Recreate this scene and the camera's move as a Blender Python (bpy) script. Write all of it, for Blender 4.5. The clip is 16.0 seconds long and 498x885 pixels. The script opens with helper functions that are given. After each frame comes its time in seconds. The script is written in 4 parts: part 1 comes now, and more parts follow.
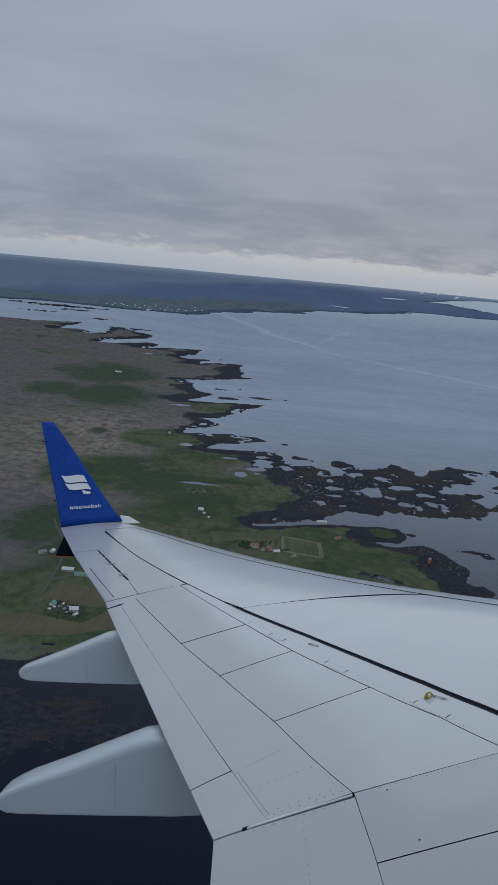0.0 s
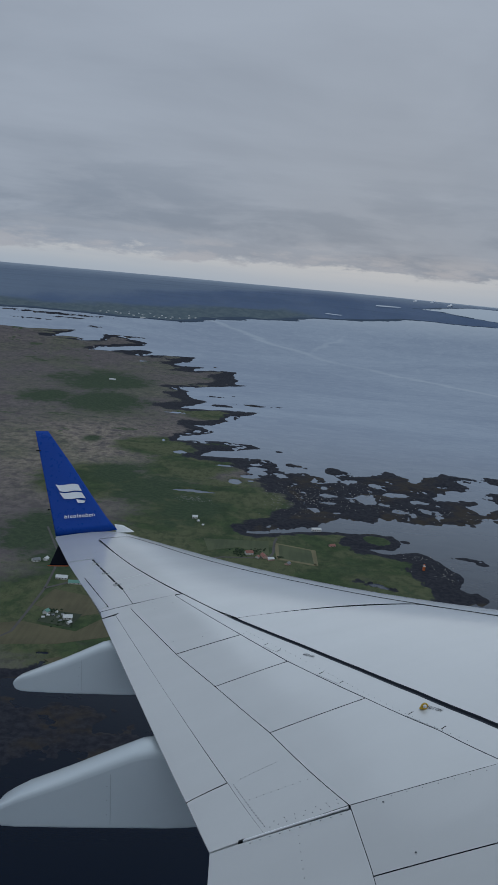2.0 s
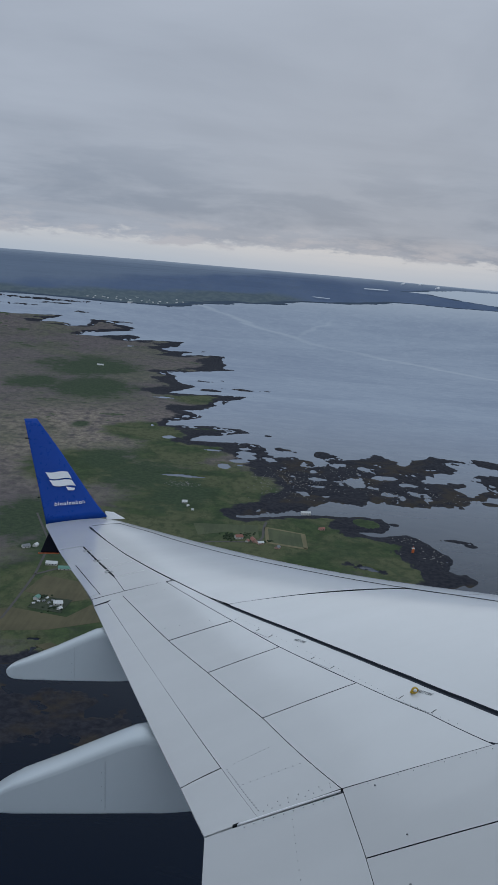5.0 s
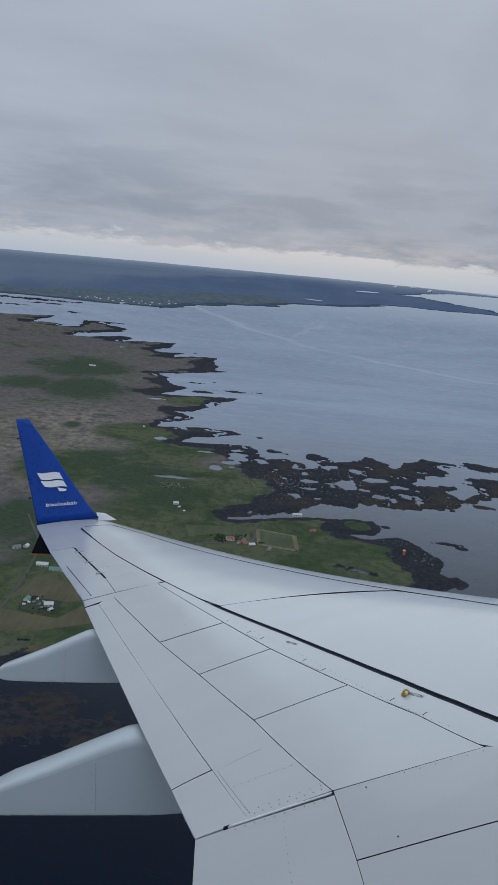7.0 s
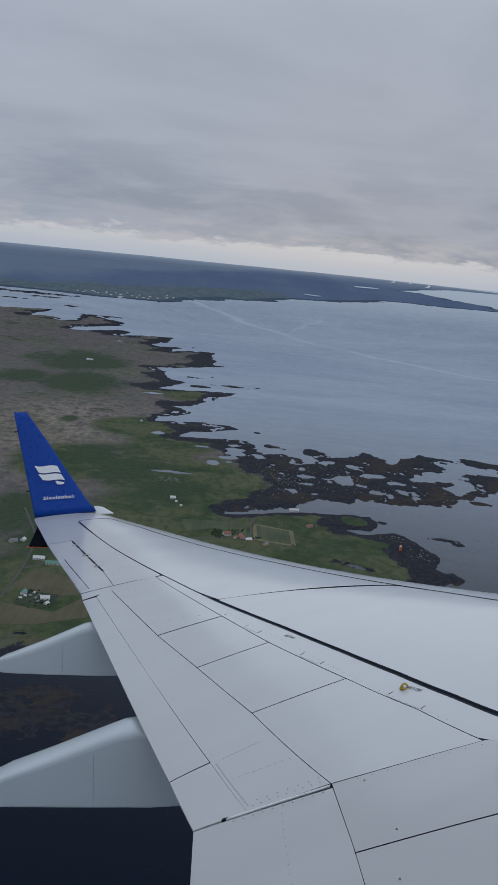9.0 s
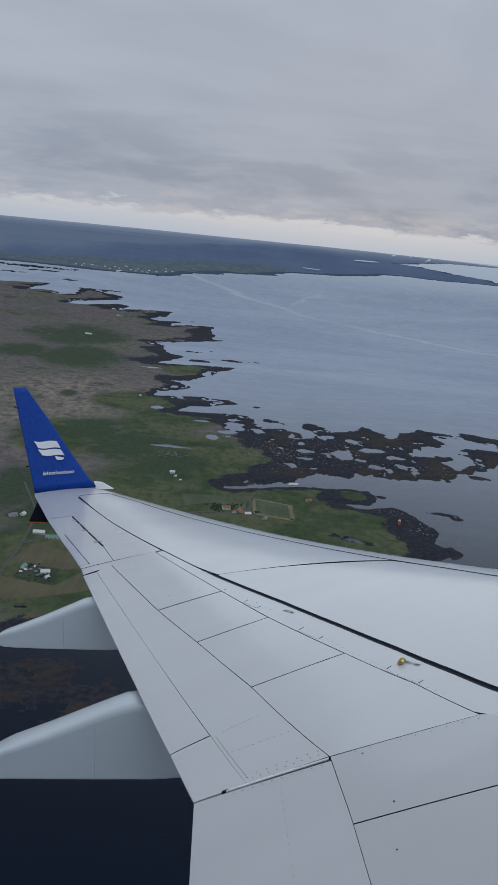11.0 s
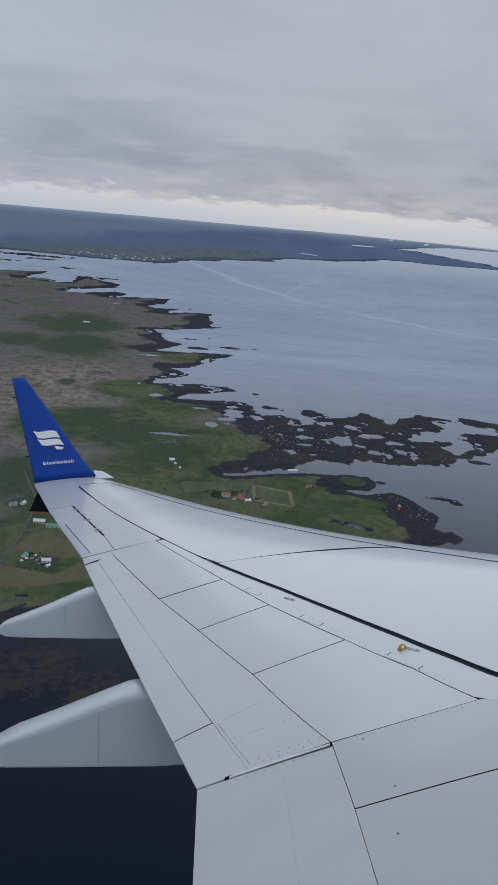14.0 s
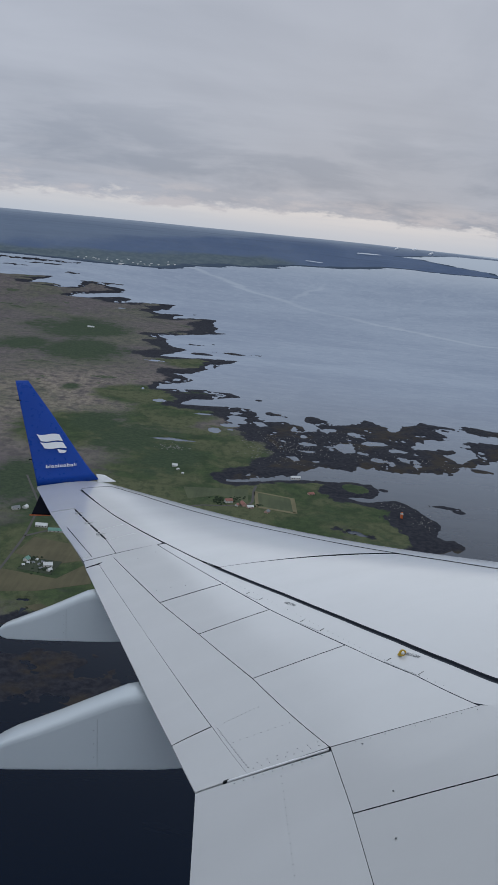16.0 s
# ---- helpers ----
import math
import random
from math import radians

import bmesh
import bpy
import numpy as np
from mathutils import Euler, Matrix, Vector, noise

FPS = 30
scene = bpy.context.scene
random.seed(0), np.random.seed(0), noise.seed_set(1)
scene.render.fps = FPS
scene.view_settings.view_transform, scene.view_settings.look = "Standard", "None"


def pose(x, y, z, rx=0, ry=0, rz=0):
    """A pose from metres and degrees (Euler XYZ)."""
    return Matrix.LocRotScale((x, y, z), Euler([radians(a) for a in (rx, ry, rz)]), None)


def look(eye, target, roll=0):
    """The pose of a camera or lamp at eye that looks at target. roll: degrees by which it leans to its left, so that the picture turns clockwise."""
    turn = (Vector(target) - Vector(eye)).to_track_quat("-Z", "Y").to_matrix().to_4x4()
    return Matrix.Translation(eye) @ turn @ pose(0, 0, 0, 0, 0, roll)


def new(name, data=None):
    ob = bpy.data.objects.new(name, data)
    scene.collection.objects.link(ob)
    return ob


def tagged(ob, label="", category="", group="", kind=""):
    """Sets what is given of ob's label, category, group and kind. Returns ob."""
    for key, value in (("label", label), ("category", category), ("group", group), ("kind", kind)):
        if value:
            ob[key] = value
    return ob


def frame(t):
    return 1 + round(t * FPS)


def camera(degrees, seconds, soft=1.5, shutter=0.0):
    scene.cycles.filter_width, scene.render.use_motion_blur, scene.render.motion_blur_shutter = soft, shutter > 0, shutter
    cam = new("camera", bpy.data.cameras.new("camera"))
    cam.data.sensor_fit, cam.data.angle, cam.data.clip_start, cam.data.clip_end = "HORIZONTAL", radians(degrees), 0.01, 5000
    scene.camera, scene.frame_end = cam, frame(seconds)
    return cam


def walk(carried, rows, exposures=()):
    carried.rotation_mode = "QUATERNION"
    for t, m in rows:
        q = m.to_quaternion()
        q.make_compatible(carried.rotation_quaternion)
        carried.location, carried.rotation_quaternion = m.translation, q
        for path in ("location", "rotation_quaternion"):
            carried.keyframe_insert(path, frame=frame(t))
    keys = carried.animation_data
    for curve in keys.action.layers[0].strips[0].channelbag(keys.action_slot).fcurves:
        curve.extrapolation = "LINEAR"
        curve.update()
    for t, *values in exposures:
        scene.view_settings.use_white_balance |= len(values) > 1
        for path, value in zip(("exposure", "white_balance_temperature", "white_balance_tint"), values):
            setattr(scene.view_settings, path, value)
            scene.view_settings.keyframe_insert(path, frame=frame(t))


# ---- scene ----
cam = camera(32.0, 16.0, soft=1.0)
# seconds, place in metres, turn in degrees
PATH = [
    (0, 0.033, 0.049, 399.942, 78.599, -5.114, 3.160),
    (0.5, 0.027, 0.043, 399.959, 78.566, -5.071, 3.030),
    (1, 0.023, 0.034, 399.973, 78.738, -5.124, 2.960),
    (1.5, 0.033, 0.038, 399.960, 79.015, -4.899, 2.807),
    (2, 0.025, 0.043, 399.964, 79.123, -5.118, 2.762),
    (2.5, 0.028, 0.045, 399.964, 79.351, -5.034, 2.708),
    (3, 0.034, 0.030, 399.973, 79.279, -4.859, 2.659),
    (3.5, 0.038, 0.044, 399.949, 79.108, -4.846, 2.565),
    (4, 0.017, 0.021, 399.983, 78.422, -4.740, 2.262),
    (6.5, 0.014, 0.022, 399.995, 78.092, -5.044, 1.624),
    (7, 0.011, 0.019, 399.994, 78.309, -5.154, 1.467),
    (7.5, 0.010, 0.027, 399.995, 78.470, -5.144, 1.393),
    (8, 0.009, 0.021, 400.002, 78.494, -5.173, 1.364),
    (8.5, 0.003, 0.013, 400.002, 78.261, -5.124, 1.233),
    (9, -0.002, 0.022, 399.982, 77.986, -5.525, 1.362),
    (11.5, -0.005, 0.010, 400.003, 76.169, -5.526, 1.313),
    (12, 0.002, 0.006, 400.006, 76.171, -5.503, 1.396),
    (12.5, -0.000, -0.000, 400.000, 76.147, -5.535, 1.363),
    (13, 0.000, 0.000, 400.001, 75.997, -5.354, 1.310),
    (13.5, -0.006, 0.004, 400.006, 75.771, -5.158, 1.186),
    (14, -0.005, -0.003, 400.016, 75.461, -4.953, 1.116),
    (14.5, -0.012, -0.000, 400.014, 75.267, -5.231, 1.203),
    (15, -0.002, -0.005, 400.013, 75.247, -5.289, 1.325),
    (15.5, -0.002, 0.001, 400.001, 75.483, -5.557, 1.446),
    (16, 0.001, -0.007, 400.002, 75.847, -5.525, 1.474),
]
walk(cam, [(t, pose(*r)) for t, *r in PATH], [(0.0, -0.24, 5960, 7), (2.0, -0.26, 5930, 6), (4.0, -0.12, 5980, 7), (7.0, 0.01, 6040, 8), (9.0, -0.05, 6080, 9), (12.0, 0.07, 6120, 9), (16.0, 0.12, 6250, 10)])

# ---- sky and light ----
SUN_EL, SUN_AZ = radians(11), radians(6)
world = bpy.data.worlds.new("overcast_sky")
scene.world = world
world.use_nodes = True


class Graph:
    """A small writer of shader nodes."""

    def __init__(self, tree):
        self.tree = tree

    def add(self, kind, **props):
        n = self.tree.nodes.new(kind)
        for key, value in props.items():
            n.inputs[key.replace("_", " ")].default_value = value
        return n

    def put(self, socket, value):
        if isinstance(value, bpy.types.NodeSocket):
            self.tree.links.new(value, socket)
        else:
            socket.default_value = value

    def math(self, op, a, b=0.0, clamp=False):
        n = self.tree.nodes.new("ShaderNodeMath")
        n.operation, n.use_clamp = op, clamp
        self.put(n.inputs[0], a)
        self.put(n.inputs[1], b)
        return n.outputs[0]

    def step(self, v, lo, hi, a=0.0, b=1.0):
        n = self.tree.nodes.new("ShaderNodeMapRange")
        n.interpolation_type = "SMOOTHSTEP"
        self.put(n.inputs["Value"], v)
        n.inputs["From Min"].default_value, n.inputs["From Max"].default_value = lo, hi
        n.inputs["To Min"].default_value, n.inputs["To Max"].default_value = a, b
        return n.outputs[0]

    def mix(self, f, a, b):
        n = self.tree.nodes.new("ShaderNodeMix")
        n.data_type = "RGBA"
        self.put(n.inputs[0], f)
        self.put(n.inputs[6], a)
        self.put(n.inputs[7], b)
        return n.outputs[2]

    def noise(self, vec, scale, detail=4.0, rough=0.55, distort=0.0):
        n = self.tree.nodes.new("ShaderNodeTexNoise")
        if vec is not None:
            self.put(n.inputs["Vector"], vec)
        n.inputs["Scale"].default_value, n.inputs["Detail"].default_value = scale, detail
        n.inputs["Roughness"].default_value, n.inputs["Distortion"].default_value = rough, distort
        return n.outputs[0]

    def scaled(self, vec, sx, sy, sz):
        n = self.tree.nodes.new("ShaderNodeVectorMath")
        n.operation = "MULTIPLY"
        self.put(n.inputs[0], vec)
        n.inputs[1].default_value = (sx, sy, sz)
        return n.outputs[0]


def grey(r, g=None, b=None):
    return (r, r if g is None else g, r if b is None else b, 1.0)


def build_sky():
    tree = world.node_tree
    tree.nodes.clear()
    g = Graph(tree)
    co = g.add("ShaderNodeTexCoord").outputs["Generated"]
    sep = g.add("ShaderNodeSeparateXYZ")
    g.put(sep.inputs[0], co)
    z = sep.outputs[2]
    # the cloud deck: directions laid out on a flat ceiling
    den = g.math("ADD", g.math("MAXIMUM", z, 0.0), 0.055)
    flat = g.add("ShaderNodeCombineXYZ")
    g.put(flat.inputs[0], g.math("DIVIDE", sep.outputs[0], den))
    g.put(flat.inputs[1], g.math("DIVIDE", sep.outputs[1], den))
    big = g.noise(g.scaled(flat.outputs[0], 0.55, 0.8, 1), 0.55, 5, 0.55, 0.4)
    fine = g.noise(g.scaled(flat.outputs[0], 0.5, 1.0, 1), 2.1, 6, 0.6, 0.3)
    soft = g.noise(g.scaled(co, 1.0, 1.0, 2.6), 2.3, 5, 0.55, 0.5)
    n = g.math("ADD", g.math("ADD", g.math("MULTIPLY", big, 0.38), g.math("MULTIPLY", fine, 0.07)), g.math("MULTIPLY", soft, 0.55))
    cloud = g.mix(g.step(n, 0.34, 0.68), grey(0.345, 0.368, 0.420), grey(0.440, 0.464, 0.520))
    # a darker rim of cloud low down, and the deck brightens towards the zenith
    low = g.step(z, 0.03, 0.16, 1.0, 0.0)
    heap = g.noise(g.scaled(co, 1.0, 1.0, 5.0), 6.5, 5, 0.58, 0.3)
    cloud = g.mix(g.math("MULTIPLY", low, g.step(heap, 0.36, 0.60, 0.95, 0.15)), cloud, grey(0.262, 0.293, 0.352))
    high = g.step(z, 0.25, 0.9)
    cloud = g.mix(high, cloud, grey(0.64, 0.69, 0.755))
    # warm light caught under the lowest cloud
    ball = g.noise(g.scaled(co, 1, 1, 4.0), 13, 6, 0.62)
    puff = g.noise(g.scaled(co, 1, 1, 2.6), 42, 5, 0.6)
    warm = g.math("MULTIPLY", g.step(z, 0.020, 0.050, 1.0, 0.0), g.step(ball, 0.46, 0.66, 0.0, 0.55))
    cloud = g.mix(warm, cloud, grey(0.53, 0.50, 0.505))
    # the clear strip over the horizon, with small heaped clouds along its upper edge
    lumps = g.math("ADD", g.math("MULTIPLY", g.math("SUBTRACT", ball, 0.5), 0.050), g.math("MULTIPLY", g.math("SUBTRACT", puff, 0.5), 0.016))
    strip = g.step(g.math("ADD", z, lumps), 0.0120, 0.0200, 1.0, 0.0)
    glow = g.mix(g.step(z, -0.012, 0.020), grey(0.44, 0.48, 0.535), grey(0.585, 0.57, 0.568))
    shelf = g.noise(g.scaled(co, 1, 1, 14.0), 7.0, 4, 0.6)
    glow = g.mix(g.step(shelf, 0.45, 0.66, 0.0, 0.30), glow, grey(0.46, 0.485, 0.53))
    cloud = g.mix(strip, cloud, glow)
    sky = g.add("ShaderNodeTexSky")
    sky.sky_type, sky.sun_disc = "NISHITA", False
    sky.sun_elevation, sky.sun_rotation = SUN_EL, SUN_AZ
    blue = g.add("ShaderNodeBackground")
    g.put(blue.inputs[0], sky.outputs[0])
    blue.inputs[1].default_value = 0.06
    deck = g.add("ShaderNodeBackground")
    g.put(deck.inputs[0], cloud)
    deck.inputs[1].default_value = 1.0
    both = g.add("ShaderNodeMixShader")
    both.inputs[0].default_value = 0.985
    g.put(both.inputs[1], blue.outputs[0])
    g.put(both.inputs[2], deck.outputs[0])
    out = g.add("ShaderNodeOutputWorld")
    g.put(out.inputs[0], both.outputs[0])


build_sky()
sun = new("sun", bpy.data.lights.new("sun", "SUN"))
sun.data.energy, sun.data.angle, sun.data.color = 0.15, radians(40), (0.86, 0.93, 1.0)
sun.matrix_world = look((0, 0, 900), (-math.sin(SUN_AZ) * math.cos(SUN_EL), -math.cos(SUN_AZ) * math.cos(SUN_EL), 900 - math.sin(SUN_EL)))


# ---- materials ----
def material(name):
    m = bpy.data.materials.new(name)
    m.use_nodes = True
    g = Graph(m.node_tree)
    return m, g, m.node_tree.nodes["Principled BSDF"]


def bump(g, bsdf, height, strength, distance):
    b = g.add("ShaderNodeBump")
    b.inputs["Strength"].default_value, b.inputs["Distance"].default_value = strength, distance
    g.put(b.inputs["Height"], height)
    g.put(bsdf.inputs["Normal"], b.outputs[0])


def plain(name, colour, rough, metal=0.0, spread=0.12, scale=3.0, relief=0.0):
    """A surface with soft variation at two scales."""
    m, g, b = material(name)
    co = g.add("ShaderNodeTexCoord").outputs["Object"]
    n1, n2 = g.noise(co, scale), g.noise(co, scale * 11, 3)
    n = g.math("ADD", g.math("MULTIPLY", n1, 0.65), g.math("MULTIPLY", n2, 0.35))
    dark = [c * (1 - spread) for c in colour] + [1]
    light = [min(1, c * (1 + spread)) for c in colour] + [1]
    g.put(b.inputs["Base Color"], g.mix(g.step(n, 0.3, 0.7), dark, light))
    g.put(b.inputs["Roughness"], g.step(n2, 0.2, 0.8, rough * 0.85, min(1, rough * 1.15)))
    b.inputs["Metallic"].default_value = metal
    if relief:
        bump(g, b, n, 0.4, relief)
    return m


def wing_paint(name, colour, rough=0.26):
    """Painted metal skin with faint streaks in the direction of flight, and grime."""
    m, g, b = material(name)
    co = g.add("ShaderNodeTexCoord").outputs["Object"]
    streak = g.noise(g.scaled(co, 0.5, 2.0, 1.0), 1.1, 4, 0.55)
    cloudy = g.noise(co, 1.3, 4)
    spots = g.noise(co, 3, 1)
    grain = g.noise(co, 34, 2)
    t = g.math("ADD", g.math("ADD", g.math("MULTIPLY", streak, 0.40), g.math("MULTIPLY", cloudy, 0.57)), g.math("MULTIPLY", grain, 0.03))
    base = g.mix(t, [c * 0.90 for c in colour] + [1], [min(1, c * 1.10) for c in colour] + [1])
    grime = g.math("MULTIPLY", g.math("MULTIPLY", spots, grain), 0.07)
    g.put(b.inputs["Base Color"], g.mix(grime, base, grey(0.28, 0.27, 0.25)))
    b.inputs["Roughness"].default_value = rough
    b.inputs["Specular IOR Level"].default_value = 0.35
    b.inputs["Coat Weight"].default_value, b.inputs["Coat IOR"].default_value = 0.6, 1.36
    b.inputs["Coat Roughness"].default_value = 0.13
    # the skin is drawn slightly in and out between its stringers
    sheet_wave = g.add("ShaderNodeBump")
    sheet_wave.inputs["Strength"].default_value, sheet_wave.inputs["Distance"].default_value = 0.25, 0.012
    g.put(sheet_wave.inputs["Height"], g.noise(g.scaled(co, 1.0, 0.55, 0.2), 1.6, 2, 0.4))
    g.put(b.inputs["Coat Normal"], sheet_wave.outputs[0])
    return m


WHITE = wing_paint("grey_white_wing_paint", (0.645, 0.653, 0.652), 0.24)
INBOARD = wing_paint("inboard_grey_paint", (0.552, 0.560, 0.562), 0.3)
INFLAP = wing_paint("inboard_flap_paint", (0.588, 0.596, 0.598), 0.27)
FAIRING = wing_paint("fairing_paint", (0.62, 0.675, 0.705), 0.4)
BLUE = plain("blue_gloss_paint", (0.008, 0.060, 0.36), 0.3, spread=0.06, scale=1.2)
NAVY = plain("navy_gloss_paint", (0.004, 0.006, 0.014), 0.5, spread=0.1)
BLUE.node_tree.nodes["Principled BSDF"].inputs["Specular IOR Level"].default_value = 0.2
NAVY.node_tree.nodes["Principled BSDF"].inputs["Specular IOR Level"].default_value = 0.1
ORANGE = plain("orange_paint", (0.55, 0.12, 0.03), 0.5)
SEAL = plain("black_sealant", (0.014, 0.017, 0.019), 0.8, scale=20)
STRIPE = plain("dark_grey_seal_strip", (0.032, 0.040, 0.054), 0.7, scale=8)
for dull in (SEAL, STRIPE):
    dull.node_tree.nodes["Principled BSDF"].inputs["Specular IOR Level"].default_value = 0.2
RIVET = plain("rivet_grey", (0.20, 0.21, 0.22), 0.5, scale=30)
YELLOW = plain("yellow_paint", (0.55, 0.36, 0.03), 0.45, scale=40)
LETTER = plain("grey_lettering", (0.24, 0.25, 0.26), 0.6, scale=30)
LOGO = plain("white_marking", (0.90, 0.91, 0.92), 0.4, spread=0.03)
ROOF_RED = plain("red_roof", (0.30, 0.13, 0.10), 0.7, scale=0.8)
ROOF_WHITE = plain("white_roof", (0.66, 0.67, 0.66), 0.6, scale=0.8)
ROOF_GREEN = plain("green_roof", (0.14, 0.30, 0.24), 0.6, scale=0.8)
ROOF_GREY = plain("grey_roof", (0.22, 0.23, 0.24), 0.7, scale=0.8)
WALL_WHITE = plain("white_plaster", (0.70, 0.68, 0.64), 0.8, scale=0.8)
WALL_PINK = plain("pinkish_plaster", (0.55, 0.36, 0.30), 0.8, scale=0.8)
TOWER_ORANGE = plain("orange_tower_paint", (0.62, 0.15, 0.04), 0.6, scale=0.8)
TRACK = plain("gravel_track", (0.085, 0.080, 0.075), 0.95, scale=0.05)
SHRUB = plain("dark_shrub_leaves", (0.022, 0.04, 0.016), 0.9, spread=0.4, scale=0.6)
STEAM = plain("white_steam", (0.97, 0.97, 0.97), 1.0, spread=0.03)
SEAM = plain("grey_joint", (0.42, 0.46, 0.485), 0.6, scale=30)
STONE = plain("pale_lichen_stone", (0.24, 0.228, 0.215), 0.9, spread=0.35, scale=0.4)
WINDOW = plain("dark_window_glass", (0.03, 0.035, 0.04), 0.1)


def field_material(name, a, b2):
    m, g, b = material(name)
    co = g.add("ShaderNodeTexCoord").outputs["Object"]
    n = g.math("ADD", g.math("MULTIPLY", g.noise(co, 0.02, 5), 0.6), g.math("MULTIPLY", g.noise(g.scaled(co, 1, 0.08, 1), 0.16, 3), 0.4))
    g.put(b.inputs["Base Color"], g.mix(g.step(n, 0.36, 0.64), a, b2))
    b.inputs["Roughness"].default_value = 0.95
    bump(g, b, g.noise(co, 0.3, 3), 0.5, 0.4)
    return m


HAY = field_material("mown_hay_field", grey(0.082, 0.075, 0.040), grey(0.118, 0.104, 0.056))
YARD = field_material("garden_grass", grey(0.030, 0.042, 0.024), grey(0.050, 0.064, 0.034))
EDGE = field_material("dry_grass", grey(0.15, 0.135, 0.070), grey(0.20, 0.175, 0.095))
PASTURE = field_material("pasture", grey(0.060, 0.076, 0.036), grey(0.090, 0.106, 0.050))


def moor_material():
    m, g, b = material("moor_and_lava")
    co = g.add("ShaderNodeNewGeometry").outputs["Position"]
    zone = g.add("ShaderNodeVertexColor")
    zone.layer_name = "zone"
    sep = g.add("ShaderNodeSeparateColor")
    g.put(sep.inputs[0], zone.outputs[0])
    rock, green, dry = sep.outputs[0], sep.outputs[1], sep.outputs[2]
    n1 = g.noise(co, 0.008, 6, 0.62, 0.6)
    n2 = g.noise(co, 0.035, 6, 0.68, 0.3)
    n3 = g.noise(co, 0.14, 5, 0.65)
    brown = g.mix(g.step(n2, 0.34, 0.64), grey(0.056, 0.049, 0.049), grey(0.082, 0.072, 0.068))
    lava = g.mix(g.step(n3, 0.36, 0.62), grey(0.110, 0.096, 0.072), grey(0.190, 0.166, 0.122))
    base = g.mix(g.math("MULTIPLY", g.math("MULTIPLY", dry, 0.75), g.step(n2, 0.34, 0.60)), brown, lava)
    n5 = g.noise(co, 0.0035, 5, 0.6, 0.4)
    base = g.mix(g.step(g.math("ADD", n5, g.math("MULTIPLY", n3, 0.2)), 0.50, 0.78, 0.0, 0.68), base, g.mix(g.step(n2, 0.36, 0.62), grey(0.042, 0.050, 0.032), grey(0.074, 0.078, 0.046)))
    moss = g.mix(g.step(n3, 0.35, 0.65), grey(0.020, 0.032, 0.017), grey(0.045, 0.060, 0.030))
    n4 = g.noise(co, 0.55, 3, 0.6)
    base = g.mix(g.step(g.math("ADD", n1, g.math("MULTIPLY", n2, 0.4)), 0.80, 0.86), base, moss)
    tuft = g.noise(g.scaled(co, 1.0, 0.6, 1.0), 0.075, 5, 0.72, 0.3)
    base = g.mix(g.step(tuft, 0.47, 0.62, 0.0, 0.42), base, grey(0.034, 0.033, 0.029))
    base = g.mix(g.step(tuft, 0.30, 0.43, 0.18, 0.0), base, grey(0.125, 0.108, 0.088))
    turf = g.mix(g.step(n2, 0.35, 0.65), grey(0.018, 0.029, 0.013), grey(0.034, 0.050, 0.020))
    grass = g.mix(g.step(n1, 0.42, 0.58), turf, grey(0.052, 0.058, 0.029))
    amount = g.math("ADD", green, g.math("ADD", g.math("MULTIPLY", g.math("SUBTRACT", n2, 0.5), 0.9), g.math("MULTIPLY", g.math("SUBTRACT", n1, 0.5), 0.8)))
    grass = g.mix(g.step(tuft, 0.46, 0.62, 0.0, 0.5), grass, grey(0.014, 0.024, 0.011))
    base = g.mix(g.step(amount, 0.24, 0.72), base, grass)
    deep = g.math("ADD", zone.outputs[1], g.math("MULTIPLY", g.math("SUBTRACT", n2, 0.5), 1.3))
    base = g.mix(g.step(deep, 0.12, 0.50, 0.0, 0.95), base, g.mix(g.step(n3, 0.35, 0.65), grey(0.016, 0.027, 0.014), grey(0.027, 0.041, 0.020)))
    weed = g.mix(g.step(n3, 0.36, 0.66), grey(0.008, 0.009, 0.013), grey(0.017, 0.018, 0.022))
    rust = g.mix(g.math("MULTIPLY", g.math("MULTIPLY", g.step(n1, 0.48, 0.60), g.step(n2, 0.36, 0.58, 0.1, 0.9)), g.step(rock, 0.9, 0.99)), weed, grey(0.024, 0.020, 0.015))
    base = g.mix(g.step(g.math("ADD", rock, g.math("MULTIPLY", g.math("SUBTRACT", n3, 0.5), 0.5)), 0.42, 0.58), base, rust)
    g.put(b.inputs["Base Color"], g.scaled(g.mix(g.step(n4, 0.40, 0.62, 0.0, 0.4), base, g.mix(0.5, base, grey(0.010))), 2.22, 2.18, 2.26))
    b.inputs["Roughness"].default_value = 0.95
    b.inputs["Specular IOR Level"].default_value = 0.15
    bump(g, b, g.math("ADD", n3, n2), 0.3, 1.2)
    return m


